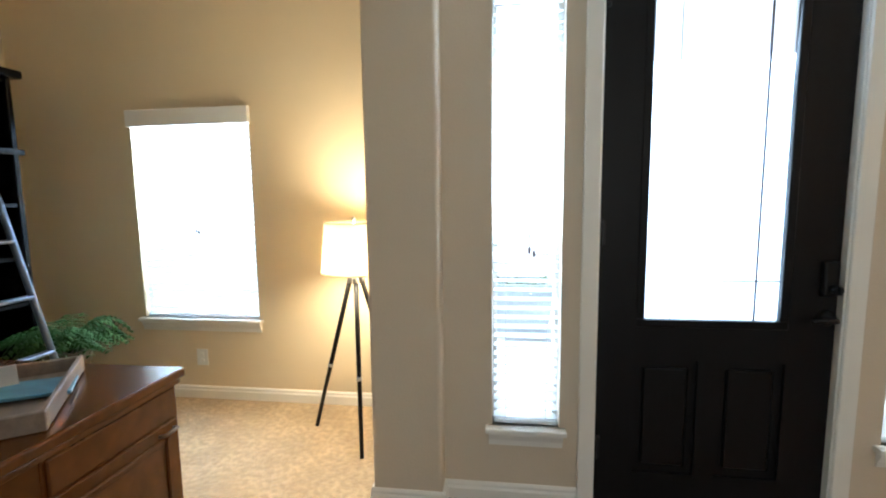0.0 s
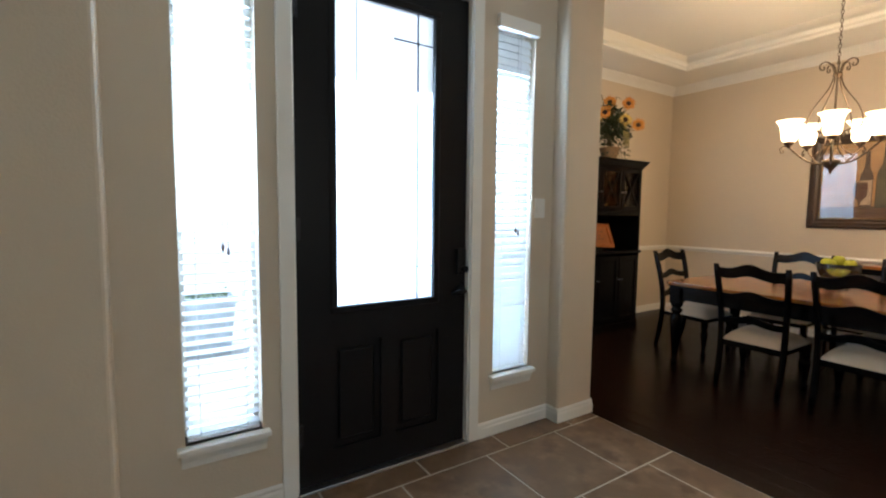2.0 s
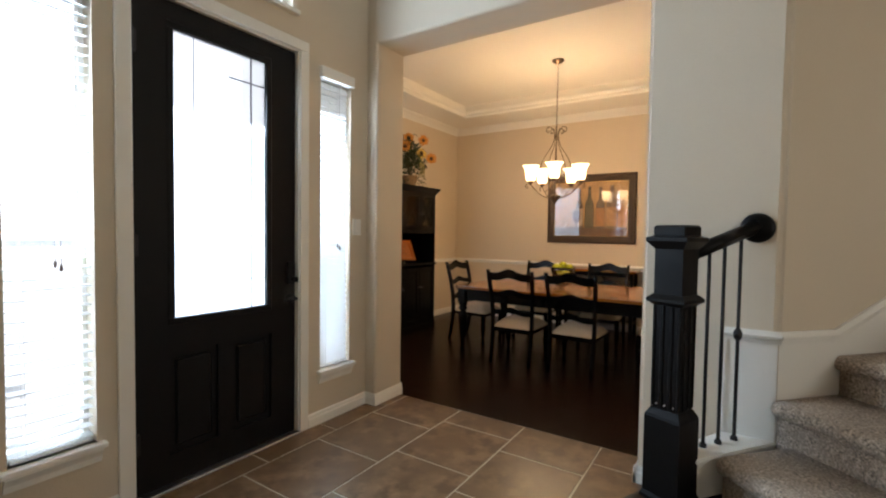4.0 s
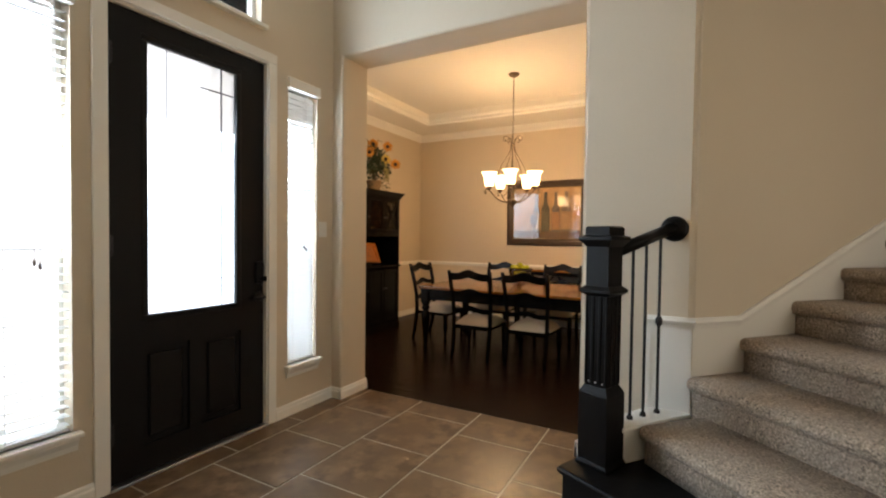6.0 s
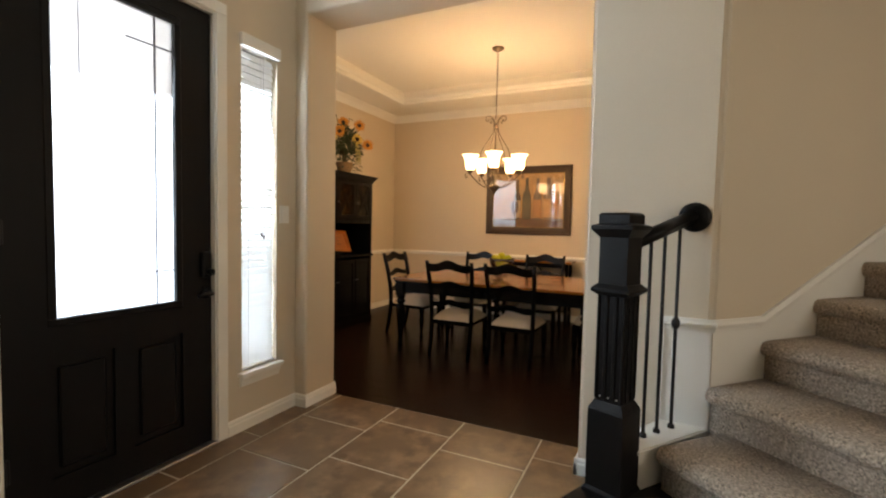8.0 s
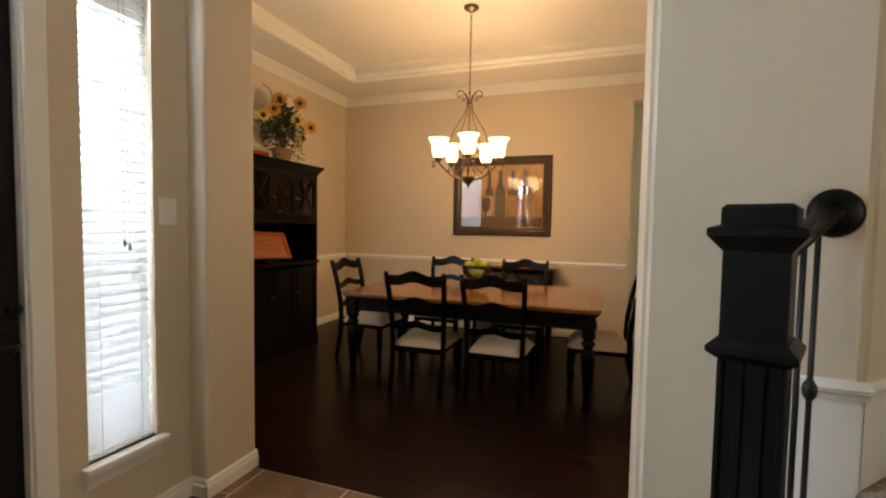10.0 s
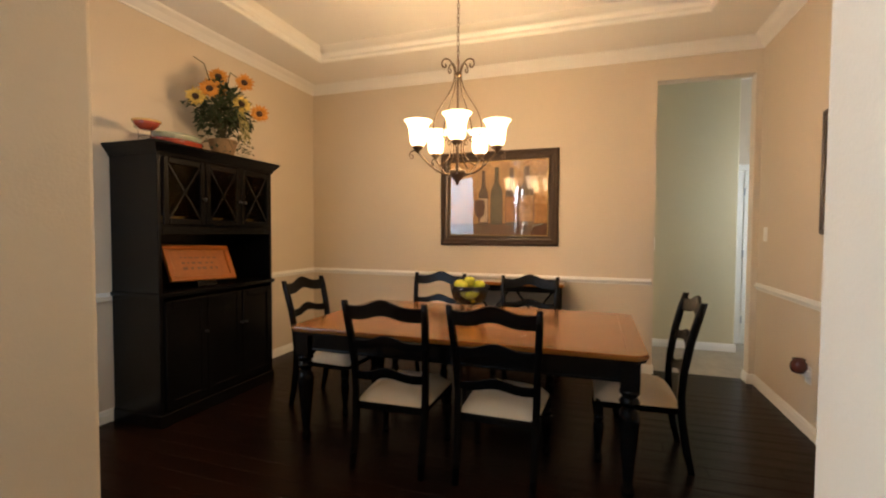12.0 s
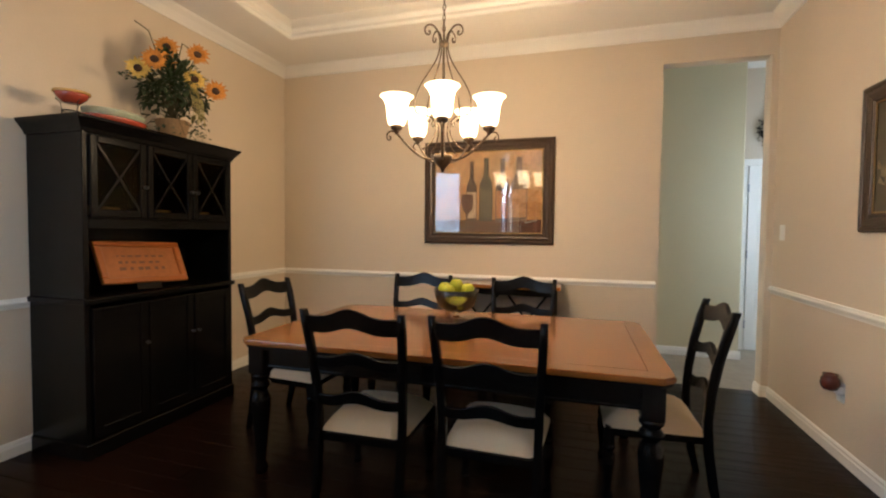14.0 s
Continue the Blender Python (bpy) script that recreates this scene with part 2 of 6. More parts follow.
def rails(bm, prof, a, b, out, cap=True):
    """A moulding: profile pairs (away from the wall, up) carried from a to b; out is the way off the wall."""
    a, b, out = Vector(a), Vector(b), Vector(out)
    up = Vector((0, 0, 1))
    ra = [bm.verts.new(a + out * u + up * v) for u, v in prof]
    rb = [bm.verts.new(b + out * u + up * v) for u, v in prof]
    for i in range(len(prof)):
        j = (i + 1) % len(prof)
        bm.faces.new((ra[i], ra[j], rb[j], rb[i]))
    if cap:
        bm.faces.new(ra[::-1])
        bm.faces.new(rb)
    bmesh.ops.recalc_face_normals(bm, faces=bm.faces)
    return bm


def mesh_of(name, bm, material):
    me = bpy.data.meshes.new(name)
    bm.to_mesh(me)
    bm.free()
    me.materials.append(material)
    return me


def part(name, bm, material, parent=None, label=""):
    ob = new(name, mesh_of(name, bm, material))
    if parent:
        ob.parent = parent
    if label:
        tagged(ob, label)
    return ob


def thing(name, label, category, m=None, group="", kind=""):
    e = new(name)
    if m is not None:
        e.matrix_basis = m
    return tagged(e, label, category, group, kind)


def struct(name, bm, material, label=""):
    return tagged(part(name, bm, material), label, kind="structure")


# ---- the large structure ----
XL, XLO = -1.155, -1.475          # foyer's left partition
XR, XRO = 1.12, 1.44             # foyer's right partition
HEAD = 2.74                       # underside of the wide openings
DX1, DY0, DY1 = 5.105, -2.965, 1.63   # dining room's far, right and left walls
SOFFIT, TRAY = 3.06, 3.24
FOYER_TOP = 3.9
OFF_Y, OFF_X = 0.88, -4.36        # office window wall and side wall
SW = (XR, -2.565)                 # corner at which the stair wall starts
SD = Vector((math.cos(radians(-43)), math.sin(radians(-43)), 0))
SN = Vector((SD.y, -SD.x, 0))     # off the stair wall, towards the steps


def holed_wall_y(name, y0, y1, x0, x1, z0, z1, holes, material, label=""):
    """A wall along x with rectangular openings (x0, x1, z0, z1) through it."""
    bm = bmesh.new()
    xs = sorted({x0, x1, *[h[0] for h in holes], *[h[1] for h in holes]})
    zs = sorted({z0, z1, *[h[2] for h in holes], *[h[3] for h in holes]})
    solid = {}
    for i in range(len(xs) - 1):
        for k in range(len(zs) - 1):
            cx, cz = (xs[i] + xs[i + 1]) / 2, (zs[k] + zs[k + 1]) / 2
            solid[i, k] = not any(h[0] < cx < h[1] and h[2] < cz < h[3] for h in holes)
    for (i, k), s in solid.items():
        if not s:
            continue
        a, b, c, d = xs[i], xs[i + 1], zs[k], zs[k + 1]
        for y, flip in ((y0, False), (y1, True)):
            v = [bm.verts.new(p) for p in ((a, y, c), (b, y, c), (b, y, d), (a, y, d))]
            bm.faces.new(v[::-1] if flip else v)
        for di, dk, q in ((-1, 0, ((a, c), (a, d))), (1, 0, ((b, d), (b, c))), (0, -1, ((b, c), (a, c))), (0, 1, ((a, d), (b, d)))):
            if not solid.get((i + di, k + dk), False):
                (px, pz), (qx, qz) = q
                bm.faces.new([bm.verts.new(p) for p in ((px, y0, pz), (px, y1, pz), (qx, y1, qz), (qx, y0, qz))])
    bmesh.ops.remove_doubles(bm, verts=bm.verts, dist=1e-5)
    bmesh.ops.recalc_face_normals(bm, faces=bm.faces)
    return struct(name, bm, material, label)


SIDE = [(-0.935, -0.635), (0.66, 0.945)]
SZ0, SZ1 = 0.37, 2.42
DOORX, DOORZ = 0.492, 2.50
TRX, TRZ0, TRZ1 = 0.43, 2.72, 3.30
holed_wall_y("wall_front", 0.0, 0.16, XLO + 0.003, XRO - 0.003, 0, FOYER_TOP,
             [(SIDE[0][0], SIDE[0][1], SZ0, SZ1), (SIDE[1][0], SIDE[1][1], SZ0, SZ1), (-DOORX, DOORX, 0, DOORZ), (-TRX, TRX, TRZ0, TRZ1)], WALL,
             "beige painted front wall with door and side windows")
# partitions with their stubs, headers and the pier at the stairs, with eased corners
struct("wall_left_stub", slab(XLO, -0.1, 0, XL, 0.05, FOYER_TOP, 0.018, 3), WALL)
struct("wall_left_header", slab(XLO + 0.002, -3.6, HEAD, XL - 0.002, -0.04, FOYER_TOP, 0.012, 2), WALL)
struct("wall_left_pier", slab(XLO, -6.0, 0, XL, -3.6, FOYER_TOP), WALL)
struct("wall_right_stub", slab(XR, -0.1, 0, XRO, 0.05, FOYER_TOP, 0.018, 3), WALL)
struct("wall_right_header", slab(XR + 0.002, -2.1, HEAD, XRO - 0.002, -0.04, FOYER_TOP, 0.018, 3), WALL)
p1 = Vector((XR, SW[1], 0)) + SD * 5.2
q1 = p1 - SN * 0.12
q0 = q1 - SD * ((q1.x - XRO) / SD.x)
bm = prism(bmesh.new(), [(XR, -1.975), (XR, SW[1]), (p1.x, p1.y), (q1.x, q1.y), (q0.x, q0.y), (XRO, -1.975)], 0, 5.2)
up_edges = [e for e in bm.edges if abs(e.verts[0].co.z - e.verts[1].co.z) > 1 and (e.verts[0].co.x < XR + 0.01 or e.verts[0].co.y > -2)]
bmesh.ops.bevel(bm, geom=up_edges, offset=0.02, segments=3, affect="EDGES")
struct("wall_stairs", bm, WALL, "beige painted pier and stair wall with rounded corners")
# dining room shell
holed_wall_y("wall_dining_front", DY1, DY1 + 0.16, XRO, DX1 + 0.14, 0, 3.4, [], WALL)
DWY0, DWY1, DWZ0, DWZ1 = 0.60, 1.45, 0.56, 2.44   # dining window towards the porch


def holed_x(name, x0, x1, y0, y1, z0, z1, material):
    """A wall along y with the dining window's opening through it."""
    bm = box(bmesh.new(), x0, y0, z0, x1, DWY0, z1)
    box(bm, x0, DWY1, z0, x1, y1, z1)
    box(bm, x0, DWY0, z0, x1, DWY1, DWZ0)
    box(bm, x0, DWY0, DWZ1, x1, DWY1, z1)
    return struct(name, bm, material)


holed_x("wall_dining_return", XRO - 0.16, XRO, 0.16, DY1 + 0.16, 0, 3.4, WALL)
struct("wall_dining_stairs", slab(XRO + 0.32, DY0 - 0.1, 0, DX1 + 0.13, DY0, 3.4), WALL)
NY0, NY1, NZ = -2.915, -2.125, 2.76
struct("wall_dining_far", slab(DX1, NY1, 0, DX1 + 0.13, DY1, 3.4), WALL)
struct("wall_dining_far_pier", slab(DX1, DY0, 0, DX1 + 0.13, NY0, 3.4), WALL)
struct("wall_dining_far_header", slab(DX1, NY0, NZ, DX1 + 0.13, NY1, 3.4), WALL)
# tray ceiling of the dining room: a soffit with a raised centre
TX0, TX1, TY0, TY1 = 2.075, 4.47, -2.43, 1.10
bm = bmesh.new()
for a in ((XRO, DY0, TX0, DY1), (TX1, DY0, DX1, DY1), (TX0, DY0, TX1, TY0), (TX0, TY1, TX1, DY1)):
    box(bm, a[0], a[1], SOFFIT, a[2], a[3], SOFFIT + 0.35)
box(bm, TX0 - 0.01, TY0 - 0.01, TRAY, TX1 + 0.01, TY1 + 0.01, TRAY + 0.1)
struct("ceiling_dining", bm, CEIL, "white tray ceiling with a raised centre")
struct("ceiling_foyer", slab(XLO - 0.2, -6.1, FOYER_TOP, XRO + 0.2, 0.16, FOYER_TOP + 0.1), CEIL)
struct("ceiling_stairs", slab(XRO + 0.2, -7.0, 5.2, 6.8, DY0 - 0.1, 5.3), CEIL)
struct("ceiling_office", slab(OFF_X, -3.6, 3.05, XLO, OFF_Y, 3.15), CEIL)
# office shell
OWX0, OWX1, OWZ0, OWZ1 = -3.43, -2.56, 0.585, 2.0
holed_wall_y("wall_office_window", OFF_Y, OFF_Y + 0.16, OFF_X - 0.1, XLO, 0, 3.15, [(OWX0, OWX1, OWZ0, OWZ1)], OFFICE_PAINT)
struct("wall_office_side", slab(OFF_X - 0.1, -3.6, 0, OFF_X, OFF_Y, 3.15), OFFICE_PAINT)
struct("wall_office_back", slab(OFF_X - 0.1, -3.7, 0, XLO, -3.6, 3.15), OFFICE_PAINT)
struct("wall_office_return", slab(XLO, 0.16, 0, XLO + 0.16, OFF_Y + 0.16, 3.15), WALL)
struct("wall_office_return_inner", slab(XLO - 0.004, -0.002, 0, XLO + 0.1, 0.17, FOYER_TOP), WALL)
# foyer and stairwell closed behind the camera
# both openings are added behind the unseen fill lamps
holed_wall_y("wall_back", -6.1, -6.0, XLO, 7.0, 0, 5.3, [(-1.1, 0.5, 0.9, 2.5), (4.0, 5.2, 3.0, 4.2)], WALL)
struct("wall_far_stairs", slab(6.9, -6.0, 0, 7.0, DY0, 5.3), WALL)
struct("wall_upper_stairs", slab(XRO + 0.42, DY0 - 0.12, 3.4, 6.7, DY0 - 0.02, 5.3), WALL)
struct("wall_upper_foyer", slab(XR, -6.0, FOYER_TOP, XRO, SW[1], 5.3), WALL)
# hall beyond the dining room
HX, HX2, HY = 6.30, 6.80, -3.11
struct("wall_hall_far", slab(HX, HY, 0, HX + 0.1, 1.0, 3.2, 0.012, 2), HALL_PAINT, "grey-green painted hall wall")
struct("wall_hall_end", slab(DX1 + 0.13, 0.9, 0, HX, 1.0, 3.2), HALL_PAINT)
struct("wall_hall_recess", slab(HX2, -4.3, 0, HX2 + 0.1, HY + 0.2, 3.2), WALL)
struct("wall_hall_side", slab(DX1 + 0.13, -4.4, 0, HX2 + 0.1, -4.3, 3.2), WALL)
struct("wall_hall_near", slab(DX1 + 0.03, -4.4, 0, DX1 + 0.13, DY0 - 0.1, 3.2), WALL)
struct("ceiling_hall", slab(DX1 + 0.13, -4.4, 3.2, HX2 + 0.1, 1.0, 3.3), CEIL)

# slabs added as sun blocks for the door and the office window, no eaves known
struct("roof_porch", slab(XLO + 0.2, 0.17, 3.45, XRO - 0.17, 1.2, 3.6), TRIM)
struct("roof_office", slab(OFF_X - 0.3, OFF_Y + 0.17, 3.15, XLO + 0.2, OFF_Y + 0.75, 3.3), TRIM)

STONE = mat("pale_limestone", (0.62, 0.58, 0.50), 0.85, grain=0.3, scale=20, stain=0.3, stain_scale=3, bump=0.4, bump_scale=30)
holed_x("wall_porch_side", XRO - 0.2, XRO - 0.165, 0.17, DY1 + 0.16, -0.06, 3.4, STONE)

# floors
struct("floor_foyer", slab(XLO, -6.0, -0.1, XRO - 0.02, 0.16, -0.0022), GROUT, "brown slate tiles with pale grout")
struct("floor_dining", slab(XRO - 0.02, DY0, -0.1, DX1 + 0.13, DY1, -0.004), WOOD_FLOOR, "very dark polished wood floor")
struct("floor_stairwell", slab(XRO - 0.02, -6.0, -0.1, DX1 + 0.1, DY0, -0.004), GROUT)
struct("floor_office", slab(OFF_X, -3.6, -0.1, XLO, OFF_Y, 0.0), CARPET, "beige cut-pile carpet")
struct("floor_hall", slab(DX1 + 0.13, -4.4, -0.1, HX2 + 0.1, 1.0, -0.002), mat("hall_tile", (0.30, 0.255, 0.19), 0.5, grain=0.25, scale=12, stain=0.4, stain_scale=3), "beige hall floor tiles")

# trim: baseboards, chair rail, crown and casings
BASE = [(0, 0), (0.016, 0), (0.016, 0.056), (0.011, 0.066), (0.011, 0.078), (0.004, 0.089), (0, 0.089)]
RAIL = [(0, -0.03), (0.008, -0.03), (0.012, -0.012), (0.022, -0.006), (0.026, 0.008), (0.018, 0.018), (0.014, 0.03), (0, 0.03)]
CROWN = [(0, -0.10), (0.012, -0.10), (0.016, -0.085), (0.05, -0.045), (0.085, -0.018), (0.092, -0.004), (0.105, -0.002), (0, -0.002)]


def trim(name, prof, runs, z=0.0):
    bm = bmesh.new()
    for (ax, ay), (bx, by), out in runs:
        rails(bm, prof, (ax, ay, z), (bx, by, z), (*out, 0))
    return struct(name, bm, TRIM)


trim("baseboard_foyer", BASE, [((0.552, 0), (XR, 0), (0, -1)), ((XR, 0.0), (XR, -0.114), (-1, 0)), ((XR - 0.016, -0.1), (XRO, -0.1), (0, -1)),
     ((XL, 0), (-0.555, 0), (0, -1)), ((XL, -0.114), (XL, 0), (1, 0)), ((XLO, -0.1), (XL + 0.016, -0.1), (0, -1)),
     ((XR, -1.96), (XR, -2.14), (-1, 0)), ((XR - 0.016, -1.975), (XRO, -1.975), (0, 1)), ((XL, -3.6), (XL, -6), (1, 0))])
trim("baseboard_office", BASE, [((OFF_X, OFF_Y), (XLO, OFF_Y), (0, -1)), ((XLO, OFF_Y), (XLO, -0.1), (-1, 0)), ((OFF_X, -3.6), (OFF_X, OFF_Y), (1, 0))])
trim("baseboard_dining", BASE, [((XRO, DY1), (DX1, DY1), (0, -1)), ((DX1, DY1), (DX1, NY1), (-1, 0)), ((DX1, NY1), (DX1 + 0.13, NY1), (0, -1)),
     ((XRO + 0.5, DY0), (DX1, DY0), (0, 1)), ((DX1, NY0 + 0.013), (DX1, DY0), (-1, 0)), ((DX1 - 0.016, NY0), (DX1 + 0.13, NY0), (0, 1)), ((XRO, -0.1), (XRO, DY1), (1, 0))])
trim("baseboard_hall", BASE, [((HX, 0.9), (HX, HY - 0.016), (-1, 0)), ((HX2, HY), (HX2, -3.22), (-1, 0))])
RZ = 0.88
trim("chair_rail", RAIL, [((XRO, DY1), (DX1, DY1), (0, -1)), ((DX1, DY1), (DX1, NY1 + 0.02), (-1, 0)), ((XRO + 0.5, DY0), (DX1, DY0), (0, 1)), ((XRO, 0.3), (XRO, DWY0 - 0.04), (1, 0)), ((XRO, DWY1 + 0.04), (XRO, DY1), (1, 0))], RZ)
trim("crown_moulding", CROWN, [((XRO, DY1), (DX1, DY1), (0, -1)), ((DX1, DY1), (DX1, DY0), (-1, 0)), ((XRO, DY0), (DX1, DY0), (0, 1)), ((XRO, DY0), (XRO, DY1), (1, 0))], SOFFIT)
LIP = [(0, -0.0), (0.014, 0.0), (0.02, 0.02), (0.012, 0.05), (0.03, 0.075), (0.034, 0.09), (0, 0.09)]
trim("tray_moulding", LIP, [((TX0, TY1), (TX1, TY1), (0, -1)), ((TX1, TY1), (TX1, TY0), (-1, 0)), ((TX0, TY0), (TX1, TY0), (0, 1)), ((TX0, TY0), (TX0, TY1), (1, 0))], SOFFIT + 0.002)

# ---- front door, windows ----
door = thing("door_1", "tall dark-stained front door with a frosted glass panel", "door", kind="structure")
DT = 0.045
LXA, LX, LZ0, LZ1 = -0.278, 0.262, 0.872, 2.345


def panelled_leaf(bm, x0, x1, z0, z1, y0, y1, holes):
    xs = sorted({x0, x1, *[h[0] for h in holes], *[h[1] for h in holes]})
    zs = sorted({z0, z1, *[h[2] for h in holes], *[h[3] for h in holes]})
    for i in range(len(xs) - 1):
        for k in range(len(zs) - 1):
            cx, cz = (xs[i] + xs[i + 1]) / 2, (zs[k] + zs[k + 1]) / 2
            if not any(h[0] < cx < h[1] and h[2] < cz < h[3] for h in holes):
                box(bm, xs[i], y0, zs[k], xs[i + 1], y1, zs[k + 1])
    bmesh.ops.remove_doubles(bm, verts=bm.verts, dist=1e-5)
    return bm


PAN = [(-0.31, -0.05, 0.165, 0.69), (0.035, 0.295, 0.165, 0.69)]
leaf = part("door_leaf", panelled_leaf(bmesh.new(), -0.478, 0.472, 0.012, DOORZ - 0.025, 0.03, 0.03 + DT, [(LXA - 0.03, LX + 0.03, LZ0 - 0.03, LZ1 + 0.03)] + PAN), DOOR_PAINT, door)
for x0, x1, z0, z1 in PAN:
    bm = slab(x0, 0.045, z0, x1, 0.062, z1)
    box(bm, x0 + 0.035, 0.034, z0 + 0.035, x1 - 0.035, 0.046, z1 - 0.035, 0.009)
    part("raised_panel", bm, DOOR_PAINT, leaf)
bm = bmesh.new()
for a in ((LXA - 0.035, LZ0 - 0.035, LX + 0.035, LZ0), (LXA - 0.035, LZ1, LX + 0.035, LZ1 + 0.035), (LXA - 0.035, LZ0, LXA, LZ1), (LX, LZ0, LX + 0.035, LZ1)):
    box(bm, a[0], 0.026, a[1], a[2], 0.078, a[3], 0.004)
part("glass_frame", bm, DOOR_PAINT, leaf)
pane = part("glass_pane", slab(LXA, 0.05, LZ0, LX, 0.056, LZ1), FROST, leaf, "frosted glass pane with thin leaded lines")
pane.visible_shadow = False
bm = bmesh.new()
for x, w in ((-0.168, 0.0015), (0.168, 0.0045)):
    box(bm, x - w, 0.0445, LZ0, x + w, 0.0485, LZ1)
for z in (LZ0 + 0.17, LZ1 - 0.15):
    box(bm, 0.03, 0.0442, z - 0.0038, LX, 0.0482, z + 0.0038)
part("leaded_lines", bm, CAME, leaf)
for z in (0.28, 1.25, 2.22):
    bm = slab(-0.482, 0.012, z - 0.05, -0.455, 0.03, z + 0.05, 0.002)
    lathe(bm, [(0.008, z - 0.055), (0.008, z + 0.055)], -0.474, 0.012, 10)
    part("hinge", bm, IRON, leaf)
# handle: deadbolt rose, long plate and thumb-latch grip
bm = slab(0.400, 0.004, 0.985, 0.462, 0.031, 1.135, 0.012, 3)
tube(bm, [(0.437, 0.012, 1.02), (0.437, -0.03, 1.02)], 0.017, 14)
box(bm, 0.431, -0.044, 1.002, 0.443, -0.026, 1.038, 0.004, 2)
part("deadbolt", bm, DARK_METAL, leaf, "black keypad deadbolt with a turn piece")
bm = lathe(bmesh.new(), [(0.034, 0.0), (0.034, 0.008), (0.026, 0.016), (0.013, 0.022), (0.012, 0.05), (0.0, 0.05)], 0, 0, 20)
bmesh.ops.rotate(bm, verts=bm.verts, cent=(0, 0, 0), matrix=Matrix.Rotation(radians(90), 3, "X"))
bmesh.ops.translate(bm, verts=bm.verts, vec=(0.437, 0.03, 0.895))
tube(bm, [(0.442, -0.024, 0.895), (0.425, -0.034, 0.897), (0.39, -0.036, 0.899), (0.345, -0.032, 0.892)], 0.0105, 10)
part("handle", bm, DARK_METAL, leaf)
bm = bmesh.new()
for a in ((-0.555, -DOORX + 0.006), (DOORX - 0.010, 0.552)):
    box(bm, a[0], -0.016, 0, a[1], 0.0, DOORZ - 0.012, 0.004)
    inner = (-DOORX, -0.48) if a[0] < 0 else (0.474, DOORX)
    box(bm, inner[0], -0.002, 0, inner[1], 0.15, DOORZ)
box(bm, -0.555, -0.016, DOORZ - 0.012, 0.552, 0.0, DOORZ + 0.055, 0.004)
box(bm, -0.48, 0.002, DOORZ - 0.025, 0.474, 0.15, DOORZ)
part("casing", bm, TRIM, door, "white painted casing")
part("threshold", slab(-0.485, -0.02, -0.002, 0.485, 0.15, 0.012, 0.004), STEEL, door, "worn metal threshold")


def window(name, x0, x1, z0, z1, y, depth, label, slats=True, tilt=0.0, valance=0.05, cord=1.22):
    """A window in a wall along x: frame, panes, sill, apron and a slatted blind just inside."""
    w = thing(name, label, "window", kind="structure")
    bm = bmesh.new()
    for a in ((x0, z0, x0 + 0.02, z1), (x1 - 0.02, z0, x1, z1), (x0, z0, x1, z0 + 0.02), (x0, z1 - 0.02, x1, z1)):
        box(bm, a[0], y + depth - 0.07, a[1], a[2], y + depth - 0.02, a[3])
    part("window_frame", bm, TRIM, w)
    pn = part("pane", slab(x0 + 0.02, y + depth - 0.05, z0 + 0.02, x1 - 0.02, y + depth - 0.045, z1 - 0.02), CLEAR, w)
    pn.visible_shadow = False
    bm = slab(x0 - 0.03, y - 0.045, z0 - 0.025, x1 + 0.03, y + depth - 0.07, z0, 0.006, 2)
    part("window_sill", bm, TRIM, w, "white sill")
    bm = bmesh.new()
    rails(bm, [(0, -0.066), (0.010, -0.066), (0.014, -0.04), (0.03, -0.01), (0.03, 0), (0, 0)], (x0 - 0.015, y, z0 - 0.025), (x1 + 0.015, y, z0 - 0.025), (0, -1, 0))
    part("apron", bm, TRIM, w)
    if valance:
        part("valance", slab(x0 - 0.012, y - 0.03, z1 - valance, x1 + 0.012, y + 0.03, z1 + 0.025, 0.004), PLASTIC, w, "white blind valance")
    blind = part("bottom_rail", slab(x0 + 0.01, y + 0.012, z0 + 0.004, x1 - 0.01, y + 0.055, z0 + 0.02, 0.003), BLIND, w)
    if slats:
        bm = slab(x0 + 0.008, -0.024, -0.0014, x1 - 0.008, 0.024, 0.0014)
        me = mesh_of("slat", bm, BLIND)
        n = int((z1 - valance - z0 - 0.03) / 0.042) + 1
        for k in range(n):
            s = new("slat", me)
            s.parent = w
            s.matrix_basis = pose(0, y + 0.034, z0 + 0.035 + 0.042 * k, tilt + random.uniform(-1.5, 1.5))
        bm = bmesh.new()
        for x in (x0 + 0.06, x1 - 0.06):
            for yy in (y + 0.008, y + 0.06):
                tube(bm, [(x, yy, z0 + 0.01), (x, yy, z1 - valance)], 0.0009, 4)
        part("ladder_cord", bm, BLIND, w)
        bm = tube(bmesh.new(), [((x0 + x1) / 2, y - 0.008, z1 - valance), ((x0 + x1) / 2 + 0.01, y - 0.008, cord)], 0.001, 4)
        tube(bm, [((x0 + x1) / 2 + 0.02, y - 0.008, z1 - valance), ((x0 + x1) / 2 + 0.03, y - 0.008, cord - 0.015)], 0.001, 4)
        for dx, dz in ((0.01, 0.0), (0.03, -0.015)):
            lathe(bm, [(0.002, cord + dz + 0.003), (0.007, cord + dz - 0.006), (0.005, cord + dz - 0.027), (0.0, cord + dz - 0.027)], (x0 + x1) / 2 + dx, y - 0.008, 8)
        part("pull_cord", bm, mat("cord_tassel", (0.2, 0.17, 0.15), 0.6), w)
    return w


